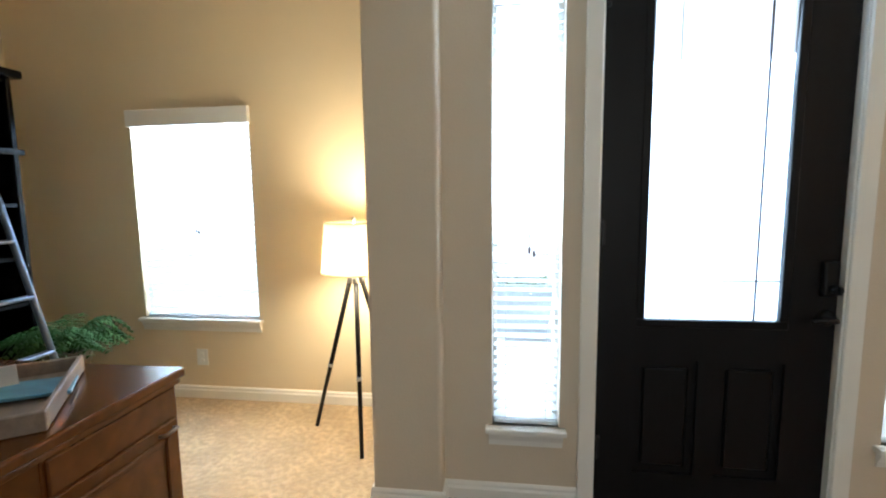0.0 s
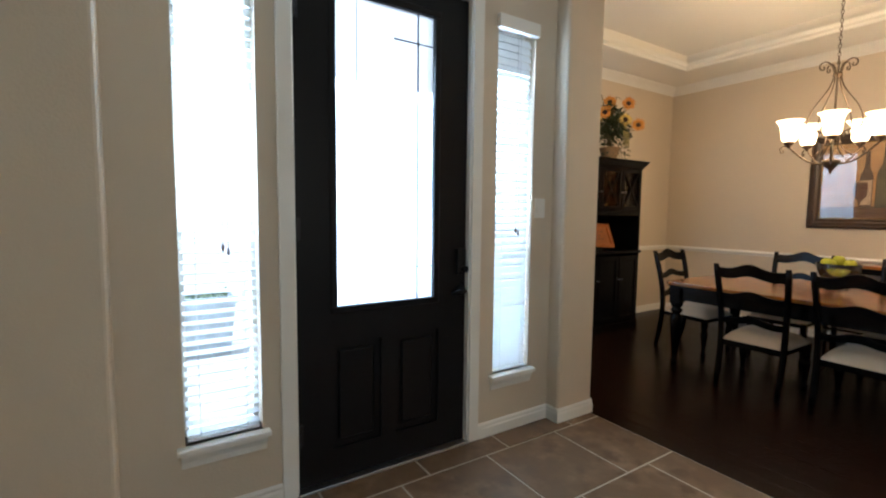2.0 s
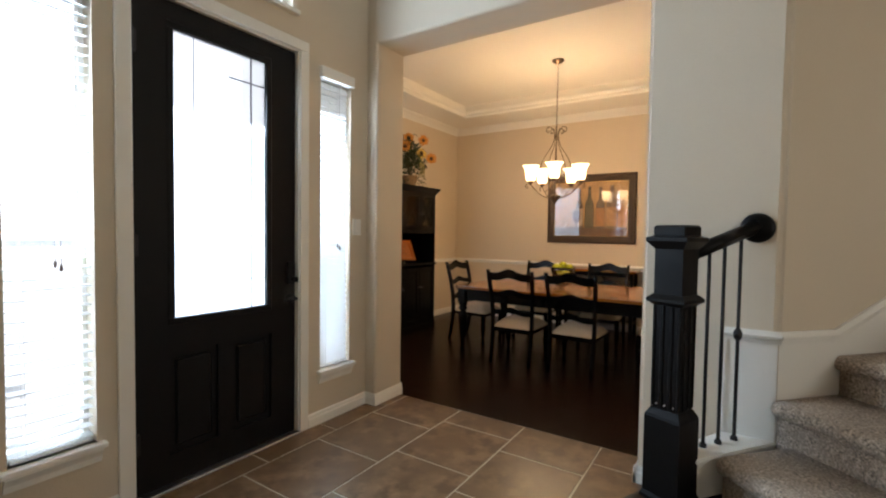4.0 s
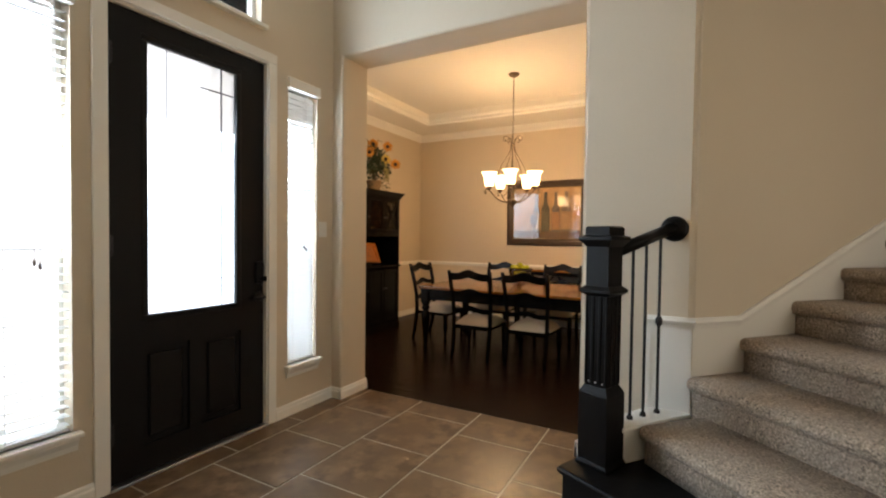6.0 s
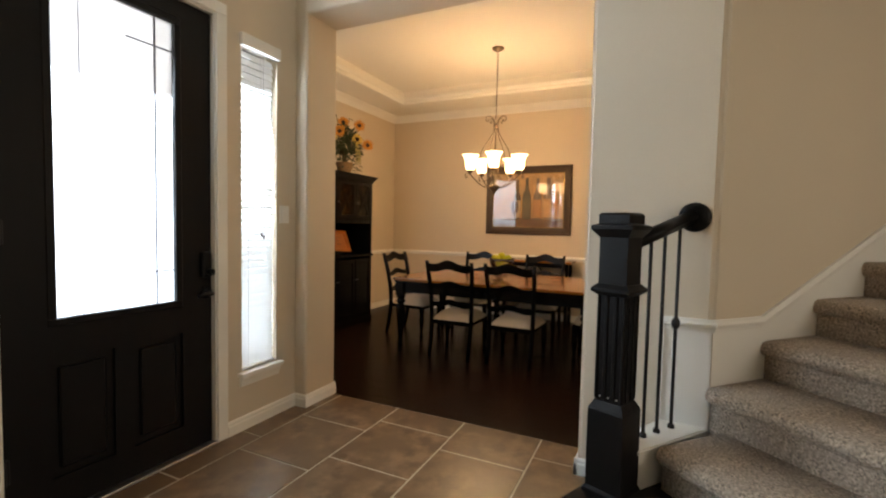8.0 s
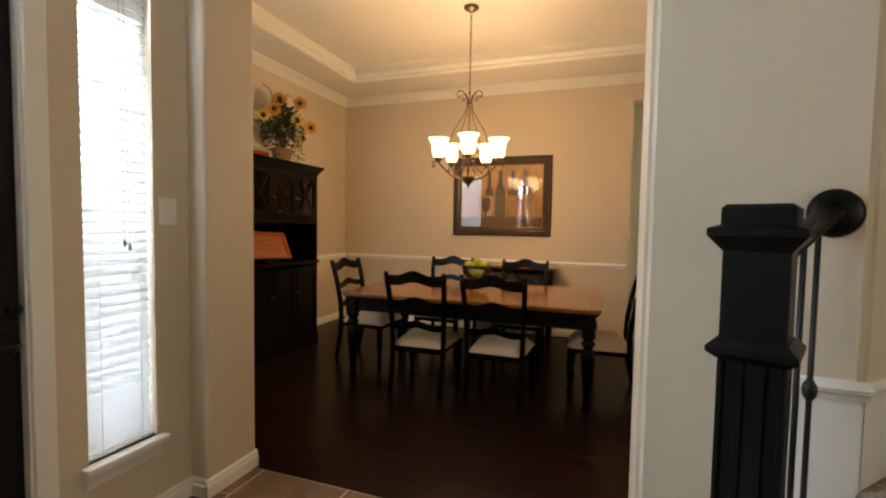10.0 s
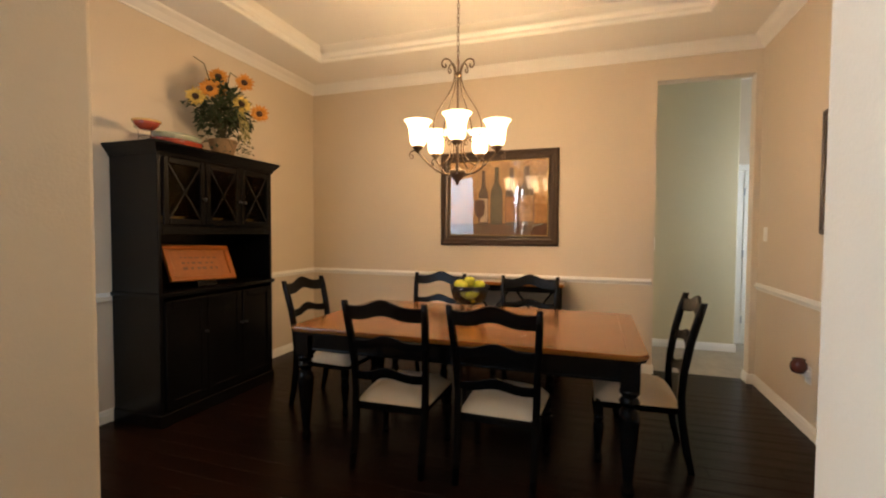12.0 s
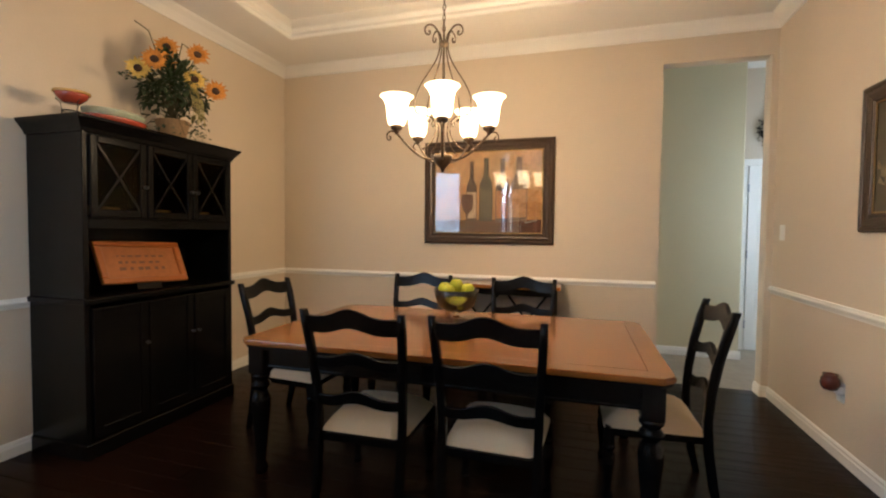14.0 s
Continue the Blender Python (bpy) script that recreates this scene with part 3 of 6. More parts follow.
window("window_1", SIDE[0][0], SIDE[0][1], SZ0, SZ1, 0.0, 0.16, "narrow side window with open white slatted blind", tilt=6, cord=1.19)
window("window_2", SIDE[1][0], SIDE[1][1], SZ0, SZ1, 0.0, 0.16, "narrow side window with half-closed white slatted blind", tilt=69, cord=1.24)
window("window_3", OWX0, OWX1, OWZ0, OWZ1, OFF_Y, 0.16, "bright office window with a white blind", tilt=58, valance=0.085)
dining_window = window("window_5", DWY0, DWY1, DWZ0, DWZ1, 0.0, 0.16, "dining window with an open white slatted blind", tilt=12, valance=0.07)
dining_window.matrix_basis = pose(XRO, 0, 0, 0, 0, 90)
tr = thing("window_4", "transom window above the front door", "window", kind="structure")
bm = bmesh.new()
for a in ((-TRX, TRZ0, -TRX + 0.03, TRZ1), (TRX - 0.03, TRZ0, TRX, TRZ1), (-TRX, TRZ0, TRX, TRZ0 + 0.03), (-TRX, TRZ1 - 0.03, TRX, TRZ1), (-0.01, TRZ0, 0.01, TRZ1)):
    box(bm, a[0], 0.06, a[1], a[2], 0.12, a[3])
part("window_frame", bm, TRIM, tr)
part("window_sill", slab(-TRX - 0.03, -0.04, TRZ0 - 0.03, TRX + 0.03, 0.06, TRZ0, 0.006, 2), TRIM, tr)
pn = part("pane", slab(-TRX + 0.03, 0.09, TRZ0 + 0.03, TRX - 0.03, 0.095, TRZ1 - 0.03), CLEAR, tr)
pn.visible_shadow = False


def switch_plate(m, label, gangs=1, outlet=False):
    w = 0.04 + 0.046 * gangs
    t = thing("wall_outlet" if outlet else "light_switch", label, "outlet" if outlet else "switch", m)
    part("plate", slab(-w / 2, -0.006, -0.06, w / 2, 0.0, 0.06, 0.003, 2), PLASTIC, t)
    for g in range(gangs):
        x = (g - (gangs - 1) / 2) * 0.046
        if outlet:
            for z in (-0.022, 0.022):
                part("socket", slab(x - 0.015, -0.009, z - 0.014, x + 0.015, -0.005, z + 0.014, 0.003), PLASTIC, t)
        else:
            part("rocker", slab(x - 0.016, -0.01, -0.033, x + 0.016, -0.005, 0.033, 0.002), PLASTIC, t)
    return t


switch_plate(pose(1.01, 0, 1.365), "white light switch on the beige front wall", 1)
switch_plate(pose(-3.01, OFF_Y, 0.30), "white outlet low on the office wall", 1, True)
switch_plate(pose(4.93, DY0, 1.34, 0, 0, 180), "white light switch on the dining wall", 1)
switch_plate(pose(4.05, DY0, 0.40, 0, 0, 180), "white outlet low on the dining wall", 1, True)
switch_plate(pose(DX1 + 0.06, NY1, 1.25, 0, 0, 0), "white light switch on the hall opening's side", 1)

# ---- stairs ----
RISE = 0.192
NA = Vector((math.cos(radians(47)), math.sin(radians(47)), 0))
GO = Vector((NA.y, -NA.x, 0))
NB = Vector((math.cos(radians(62)), math.sin(radians(62)), 0))
GB = Vector((NB.y, -NB.x, 0))
C0 = Vector((SW[0], SW[1], 0))
LEFT = [Vector((0.80, -2.37, 0))] + [C0 + SD * s + SN * 0.004 for s in (0.005, 0.38, 0.785, 1.205, 1.625, 2.045, 2.465, 2.885, 3.305)]
stairs = thing("staircase", "carpeted staircase with a black starting step", "staircase")


def step_solid(p, q, z0, z1, width=1.9, r=0.038):
    """One carpeted step: a tread with a rolled nose along p, reaching back past q."""
    bm = bmesh.new()
    prof = [(-0.0, z0), (0.0, z1 - 2.2 * r)]
    for k in range(7):
        a = math.pi * (1.5 - k / 6)
        prof.append((r * (0.15 + math.cos(a)) - r * 0.15, z1 - r + r * math.sin(a)))
    back = max(0.5, (q - p).dot(GO) + 0.12)
    prof += [(back, z1), (back, z0)]
    n = 24
    rows = []
    for i in range(n + 1):
        base = p - NA * (width * i / n)
        rows.append([bm.verts.new(base + GO * u + Vector((0, 0, v + (0.003 * math.sin(i * 2.3 + v * 40) if 0 < j < len(prof) - 2 else 0)))) for j, (u, v) in enumerate(prof)])
    for a, b in zip(rows, rows[1:]):
        for j in range(len(prof)):
            k = (j + 1) % len(prof)
            f = bm.faces.new((a[j], b[j], b[k], a[k]))
            f.smooth = True
    bm.faces.new(rows[0])
    bm.faces.new(rows[-1][::-1])
    bmesh.ops.recalc_face_normals(bm, faces=bm.faces)
    return bm


for k in range(len(LEFT) - 1):
    p, q = LEFT[k], LEFT[k + 1]
    part("carpeted_step", step_solid(p, q, 0.192 * (k + 1) - (0 if k == 0 else 0.19), RISE * (k + 2)), STAIR_CARPET, stairs, "speckled brown carpet")
# black starting step with a nosed tread
F0 = Vector((0.565, -2.02, 0))
f1 = F0 - NB * 2.0
e0 = Vector((XR - 0.004, F0.y + (XR - F0.x) * math.tan(radians(-25)), 0))
pts = [F0, f1, f1 + GB * 0.6, C0 + Vector((-0.004, -0.1, 0)), e0]
bm = prism(bmesh.new(), [(v.x, v.y) for v in pts], 0.0, RISE - 0.035)
part("riser_box", bm, BLACK_WOOD, stairs, "black-stained riser")
pts = [F0 + (-GB + NB) * 0.025, f1 - GB * 0.025, f1 + GB * 0.6, C0 + Vector((-0.004, -0.1, 0)), e0 + Vector((0, 0.03, 0))]
bm = prism(bmesh.new(), [(v.x, v.y) for v in pts], RISE - 0.035, RISE)
bmesh.ops.bevel(bm, geom=[e for e in bm.edges], offset=0.012, segments=3, affect="EDGES")
part("tread", bm, BLACK_WOOD, stairs, "black-stained tread with rounded nose")
# white curb under the balusters
NP = Vector((0.69, -2.175, 0))
RP = Vector((XR, -2.47, 0))
rd = (RP - NP).normalized()
rn = Vector((-rd.y, rd.x, 0))
pts = [NP + rd * 0.08 + rn * 0.045, NP + rd * 0.08 - rn * 0.055, C0 + Vector((-0.003, 0.0, 0)), RP + rn * 0.09 + Vector((-0.003, 0, 0))]
bm = prism(bmesh.new(), [(v.x, v.y) for v in pts], RISE, 2 * RISE - 0.03)
part("curb", bm, TRIM, stairs, "white painted curb")
pts = [NP + rd * 0.075 + rn * 0.06, NP + rd * 0.075 - rn * 0.07, C0 + Vector((-0.003, -0.01, 0)), RP + rn * 0.105 + Vector((-0.003, 0, 0))]
bm = prism(bmesh.new(), [(v.x, v.y) for v in pts], 2 * RISE - 0.03, 2 * RISE - 0.008)
bmesh.ops.bevel(bm, geom=list(bm.edges), offset=0.006, segments=2, affect="EDGES")
part("curb_cap", bm, TRIM, stairs, "white painted cap")

# newel post, handrail and iron balusters
newel = thing("newel_post", "fluted black-stained newel post on the starting step", "newel post", pose(NP.x, NP.y, RISE, 0, 0, -23))


def sq(bm, levels):
    """A square shaft from (half width, height) pairs."""
    rings = [[bm.verts.new((sx * h, sy * h, z)) for sx, sy in ((-1, -1), (1, -1), (1, 1), (-1, 1))] for h, z in levels]
    for a, b in zip(rings, rings[1:]):
        for k in range(4):
            bm.faces.new((a[k], a[(k + 1) % 4], b[(k + 1) % 4], b[k]))
    bm.faces.new(rings[0][::-1])
    bm.faces.new(rings[-1])
    return bm


part("base_block", sq(bmesh.new(), [(0.086, 0.0), (0.086, 0.015), (0.078, 0.03), (0.078, 0.36), (0.074, 0.372), (0.06, 0.398), (0.06, 0.40)]), BLACK_WOOD, newel)
part("shaft", sq(bmesh.new(), [(0.056, 0.40), (0.056, 0.85)]), BLACK_WOOD, newel)
for face in range(4):
    rot = Matrix.Rotation(radians(90 * face), 3, "Z")
    for x in (-0.055, -0.0195, 0.0195, 0.055):
        bm = slab(x - 0.0085 if abs(x) < 0.04 else x - 0.0055, -0.0625, 0.405, x + 0.0085 if abs(x) < 0.04 else x + 0.0055, -0.055, 0.845, 0.003)
        bmesh.ops.rotate(bm, verts=bm.verts, cent=(0, 0, 0), matrix=rot)
        part("flute_rib", bm, BLACK_WOOD, newel)
part("collar", sq(bmesh.new(), [(0.062, 0.845), (0.083, 0.862), (0.083, 0.874), (0.064, 0.892)]), BLACK_WOOD, newel)
part("neck_block", sq(bmesh.new(), [(0.061, 0.885), (0.061, 1.09)]), BLACK_WOOD, newel)
part("cap", sq(bmesh.new(), [(0.062, 1.085), (0.072, 1.098), (0.088, 1.118), (0.088, 1.134), (0.066, 1.142), (0.066, 1.178), (0.058, 1.186)]), BLACK_WOOD, newel)
rot = Matrix.Rotation(radians(-90), 3, "Z")
for x in (-0.037, 0.0, 0.037):
    bm = bmesh.new()
    bmesh.ops.create_icosphere(bm, subdivisions=1, radius=0.0042)
    bmesh.ops.translate(bm, verts=bm.verts, vec=(x, -0.057, 0.418))
    bmesh.ops.rotate(bm, verts=bm.verts, cent=(0, 0, 0), matrix=rot)
    part("pin_head", bm, PLASTIC, newel, "pale pin head")
hr = thing("handrail", "rounded black-stained handrail ending in a wall rosette", "handrail")
a, b = NP + rd * 0.055 + Vector((0, 0, 1.245)), Vector((XR - 0.02, RP.y + 0.015, 1.375))
bm = bmesh.new()
side, rings = rn, []
for p in (a, b):
    ring = []
    for k in range(16):
        an = 2 * math.pi * k / 16
        u, v = math.cos(an) * 0.033, math.sin(an) * 0.034
        if v < -0.012:
            u *= 0.68
        ring.append(bm.verts.new(p + side * u + Vector((0, 0, v))))
    rings.append(ring)
for k in range(16):
    bm.faces.new((rings[0][k], rings[0][(k + 1) % 16], rings[1][(k + 1) % 16], rings[1][k])).smooth = True
bm.faces.new(rings[0][::-1])
bm.faces.new(rings[1])
bmesh.ops.recalc_face_normals(bm, faces=bm.faces)
part("rail", bm, BLACK_WOOD, hr)
bm = lathe(bmesh.new(), [(0.066, 0.0), (0.07, 0.008), (0.066, 0.02), (0.05, 0.03), (0.0, 0.032)], 0, 0, 28)
bmesh.ops.rotate(bm, verts=bm.verts, cent=(0, 0, 0), matrix=Matrix.Rotation(radians(-90), 3, "Y"))
bmesh.ops.translate(bm, verts=bm.verts, vec=(XR, RP.y, 1.375))
part("rosette", bm, BLACK_WOOD, hr)
beside = NP + rd * 0.09
for k, (x, y) in enumerate(((0.873, -2.289), (0.952, -2.345), (1.04, -2.407), (beside.x, beside.y))):
    bl = thing("baluster", "thin black iron baluster on the white curb", "baluster", pose(x, y, 2 * RISE - 0.008), "balusters of the stair rail")
    f = (Vector((x, y, 0)) - NP).length / (RP - NP).length
    top = 1.245 + 0.13 * f - 0.02 - (2 * RISE - 0.008)
    part("rod", tube(bmesh.new(), [(0, 0, 0), (0, 0, top)], 0.0078, 8), IRON, bl)
    part("shoe", lathe(bmesh.new(), [(0.016, 0), (0.016, 0.012), (0.009, 0.022), (0.0, 0.022)], 0, 0, 10), IRON, bl)
    for kz in {2: (0.50,), 3: (0.155, 0.635, 0.71)}.get(k, ()):
        part("knuckle", lathe(bmesh.new(), [(0.008, kz - 0.03), (0.017, kz - 0.015), (0.019, kz), (0.017, kz + 0.015), (0.008, kz + 0.03)], 0, 0, 12), IRON, bl)
# painted wainscot, its cap rail and the skirt that climbs with the steps
bm = bmesh.new()
rails(bm, RAIL, (XR, -2.345, 0.865), (XR, SW[1] - 0.012, 0.865), (-1, 0, 0))
up0, up1 = C0 + SD * 0.335, C0 + SD * 4.2
SL = RISE / 0.42
rails(bm, RAIL, (C0.x, C0.y, 0.865), (up0.x, up0.y, 0.865), SN)
rails(bm, RAIL, (up0.x, up0.y, 0.865), (up1.x, up1.y, 0.865 + SL * 3.865), SN)
rails(bm, [(0, -0.68), (0.014, -0.68), (0.014, -0.03), (0, -0.03)], (XR, -2.34, 0.865), (XR, -2.362, 0.865), (-1, 0, 0))
struct("trim_stairs", bm, TRIM, "white cap rail climbing along the stair wall")
bm = bmesh.new()
rails(bm, [(0, -0.68), (0.004, -0.68), (0.004, -0.03), (0, -0.03)], (XR, -2.35, 0.865), (XR, SW[1], 0.865), (-1, 0, 0))
v = [C0 + SN * 0.004, up1 + SN * 0.004, up1 + SN * 0.004, up0 + SN * 0.004, C0 + SN * 0.004]
zz = [0.2, 0.2 + 0.2, 0.865 + SL * 3.865 - 0.03, 0.835, 0.835]
bm.faces.new([bm.verts.new((p.x, p.y, z)) for p, z in zip(v, zz)])
struct("skirt_stairs", bm, TRIM)

# ---- dining furniture ----
def wavy_slat(bm, w, zc, h, rise, y, bow=0.02, t=0.02, tilt=0.0, n=20):
    """A curved ladder-back slat: wavy along its top and bottom, bowed backwards, w wide."""
    rows = []
    for i in range(n + 1):
        u = i / n * 2 - 1
        wave = rise * (0.5 + 0.5 * math.cos(math.pi * u)) - rise * 0.35 * math.sin(math.pi * abs(u)) ** 2
        yy = y - bow * (1 - u * u)
        lo, hi = zc - h / 2 + wave * 0.75, zc + h / 2 + wave
        rows.append([bm.verts.new((u * w / 2, yy + d + tilt * (z - zc), z)) for d, z in ((-t / 2, lo), (t / 2, lo), (t / 2, hi - 0.005), (0, hi), (-t / 2, hi - 0.005))])
    for a, b in zip(rows, rows[1:]):
        for k in range(5):
            bm.faces.new((a[k], a[(k + 1) % 5], b[(k + 1) % 5], b[k])).smooth = k in (2, 3)
    bm.faces.new(rows[0][::-1])
    bm.faces.new(rows[-1])
    bmesh.ops.recalc_face_normals(bm, faces=bm.faces)
    return bm


def bent_post(bm, pts, w, d):
    """A rectangular bar with eased corners along points in a plane x = const."""
    rings = []
    for i, (x, y, z) in enumerate(pts):
        k = 0.8 if i in (0, len(pts) - 1) else 1.0
        c = 0.25
        rings.append([bm.verts.new((x + sx * w / 2 * k, y + sy * d / 2 * k, z)) for sx, sy in
                      ((-1, -1 + c), (-1 + c, -1), (1 - c, -1), (1, -1 + c), (1, 1 - c), (1 - c, 1), (-1 + c, 1), (-1, 1 - c))])
    for a, b in zip(rings, rings[1:]):
        for k in range(8):
            bm.faces.new((a[k], a[(k + 1) % 8], b[(k + 1) % 8], b[k])).smooth = True
    bm.faces.new(rings[0][::-1])
    bm.faces.new(rings[-1])
    bmesh.ops.recalc_face_normals(bm, faces=bm.faces)
    return bm


def dining_chair(m):
    """A ladder-back chair that faces local +y, its origin on the floor under the seat."""
    c = thing("dining_chair", "black ladder-back dining chair with a cream upholstered seat", "chair", m, "chairs round the dining table")
    for s in (-1, 1):
        bm = bent_post(bmesh.new(), [(s * 0.205, -0.29, 0.0), (s * 0.205, -0.262, 0.12), (s * 0.208, -0.235, 0.30), (s * 0.21, -0.228, 0.44), (s * 0.214, -0.238, 0.58),
                                     (s * 0.222, -0.265, 0.74), (s * 0.23, -0.30, 0.88), (s * 0.234, -0.325, 0.965)], 0.036, 0.04)
        part("back_post", bm, BLACK_PAINT, c)
        bm = lathe(bmesh.new(), [(0.016, 0.0), (0.024, 0.012), (0.024, 0.032), (0.015, 0.05), (0.019, 0.10), (0.029, 0.18), (0.032, 0.225), (0.02, 0.248), (0.03, 0.262), (0.03, 0.275), (0.02, 0.285)], s * 0.215, 0.205, 14)
        box(bm, s * 0.215 - 0.024, 0.181, 0.285, s * 0.215 + 0.024, 0.229, 0.365, 0.004)
        part("front_leg", bm, BLACK_PAINT, c)
    for zc, y, h, rise in ((0.90, -0.31, 0.08, 0.04), (0.715, -0.260, 0.052, 0.034), (0.53, -0.236, 0.052, 0.034)):
        part("back_slat", wavy_slat(bmesh.new(), 0.43, zc, h, rise, y, tilt=-0.2), BLACK_PAINT, c)
    bm = bmesh.new()
    prism(bm, [(-0.225, 0.225), (-0.205, -0.235), (0.205, -0.235), (0.225, 0.225)], 0.325, 0.37)
    bmesh.ops.bevel(bm, geom=list(bm.edges), offset=0.006, segments=1, affect="EDGES")
    part("seat_frame", bm, BLACK_PAINT, c)
    # seat pad with a soft crown
    bm, n, rows = bmesh.new(), 12, []
    for i in range(n + 1):
        v = i / n * 2 - 1
        row = []
        for k in range(n + 1):
            u = k / n * 2 - 1
            half = 0.212 + 0.018 * (v + 1) / 2
            e = max(abs(u), abs(v)) ** 5
            row.append(bm.verts.new((u * half * (1 - 0.03 * abs(v) ** 6), 0.0 + v * 0.232, 0.365 + 0.068 * (1 - e) + 0.034 * (1 - u * u) * (1 - v * v))))
        rows.append(row)
    for a, b in zip(rows, rows[1:]):
        for k in range(n):
            bm.faces.new((a[k], a[k + 1], b[k + 1], b[k])).smooth = True
    part("seat", bm, CREAM, c, "cream fabric seat pad")
    return c


CHAIRS = [(2.955, -0.50, -88), (2.98, -1.115, -91), (4.07, -0.235, 90), (4.05, -1.07, 91), (3.52, 0.32, 178), (3.42, -1.83, 1)]
first = dining_chair(pose(CHAIRS[0][0], CHAIRS[0][1], 0, 0, 0, CHAIRS[0][2]))
for x, y, a in CHAIRS[1:]:
    copy_thing(first, pose(x, y, 0, 0, 0, a))

# table
TXA, TXB, TYA, TYB, TZ = 2.795, 4.035, -1.855, 0.245, 0.745
table = thing("dining_table", "rectangular dining table with honey-brown top and black turned legs", "table", pose((TXA + TXB) / 2, (TYA + TYB) / 2, 0))
hx, hy = (TXB - TXA) / 2, (TYB - TYA) / 2
bm = bmesh.new()
cc = 0.05
outline = [(-hx + cc, -hy), (hx - cc, -hy), (hx, -hy + cc), (hx, hy - cc), (hx - cc, hy), (-hx + cc, hy), (-hx, hy - cc), (-hx, -hy + cc)]
prism(bm, outline, TZ - 0.028, TZ)
bmesh.ops.bevel(bm, geom=[e for e in bm.edges], offset=0.007, segments=2, affect="EDGES")
part("tabletop", bm, TABLE_WOOD, table, "polished honey-brown tabletop with a border band")
bm = bmesh.new()
prism(bm, [(x * 0.985, y * 0.99) for x, y in outline], TZ - 0.046, TZ - 0.0282)
bmesh.ops.bevel(bm, geom=[e for e in bm.edges], offset=0.006, segments=2, affect="EDGES")
part("edge_moulding", bm, BLACK_PAINT, table)
for a in ((-hx + 0.11, -hy + 0.07, hx - 0.11, -hy + 0.095), (-hx + 0.11, hy - 0.095, hx - 0.11, hy - 0.07), (-hx + 0.07, -hy + 0.11, -hx + 0.095, hy - 0.11), (hx - 0.095, -hy + 0.11, hx - 0.07, hy - 0.11)):
    part("apron", slab(a[0], a[1], TZ - 0.15, a[2], a[3], TZ - 0.046, 0.003), BLACK_PAINT, table)
    part("apron_bead", slab(a[0] - 0.006, a[1] - 0.006, TZ - 0.158, a[2] + 0.006, a[3] + 0.006, TZ - 0.140, 0.006, 2), BLACK_PAINT, table)
LEG = [(0.02, 0.0), (0.032, 0.015), (0.034, 0.04), (0.022, 0.065), (0.026, 0.10), (0.036, 0.22), (0.047, 0.34), (0.052, 0.40), (0.046, 0.44), (0.03, 0.462), (0.044, 0.478), (0.052, 0.49), (0.044, 0.505), (0.034, 0.515), (0.05, 0.535), (0.05, 0.548), (0.036, 0.56)]
for sx in (-1, 1):
    for sy in (-1, 1):
        bm = lathe(bmesh.new(), LEG, sx * (hx - 0.085), sy * (hy - 0.085), 20)
        box(bm, sx * (hx - 0.085) - 0.046, sy * (hy - 0.085) - 0.046, 0.555, sx * (hx - 0.085) + 0.046, sy * (hy - 0.085) + 0.046, TZ - 0.046, 0.004)
        part("leg", bm, BLACK_PAINT, table, "black turned leg")
# inlaid border line of the top
bm = bmesh.new()
for a in ((-hx + 0.10, -hy + 0.10, hx - 0.10, -hy + 0.104), (-hx + 0.10, hy - 0.104, hx - 0.10, hy - 0.10), (-hx + 0.10, -hy + 0.10, -hx + 0.104, hy - 0.10), (hx - 0.104, -hy + 0.10, hx - 0.10, hy - 0.10)):
    box(bm, a[0], a[1], TZ - 0.002, a[2], a[3], TZ + 0.0004)
part("inlay", bm, mat("dark_inlay", (0.09, 0.04, 0.018), 0.35), table)

# fruit bowl
BX, BY = 3.66, -0.715
GLASSY = glass_mat("cut_glass", (0.97, 0.99, 0.97), milky=0.05, gloss=0.2)
bowl = thing("fruit_bowl", "footed cut-glass bowl full of green apples on the table", "bowl", pose(BX, BY, TZ) @ Matrix.Scale(1.25, 4))
part("foot", lathe(bmesh.new(), [(0.062, 0.0), (0.06, 0.006), (0.02, 0.016), (0.014, 0.035), (0.03, 0.05)], 0, 0, 20), GLASSY, bowl)
bm = lathe(bmesh.new(), [(0.03, 0.05), (0.07, 0.062), (0.098, 0.09), (0.11, 0.13), (0.118, 0.165), (0.115, 0.166), (0.106, 0.13), (0.094, 0.094), (0.066, 0.068), (0.0, 0.058)], 0, 0, 28)
part("basin", bm, GLASSY, bowl)
APPLE = mat("green_apple_skin", (0.52, 0.53, 0.03), 0.25, grain=0.25, scale=60, stain=0.4, stain_scale=14, coat=0.3)
ap = [(0.0, -0.55), (0.012, -0.72), (0.02, -0.74), (0.027, -0.55), (0.034, -0.2), (0.036, 0.1), (0.033, 0.42), (0.024, 0.72), (0.012, 0.80), (0.004, 0.68), (0.0, 0.64)]
ab = lathe(bmesh.new(), [(r, z * 0.042) for r, z in ap], 0, 0, 16)
apple_me = mesh_of("apple", ab, APPLE)
stem_me = mesh_of("stem", tube(bmesh.new(), [(0, 0, 0.026), (0.003, 0, 0.04)], 0.0015, 5), mat("apple_stem", (0.1, 0.06, 0.03), 0.8))
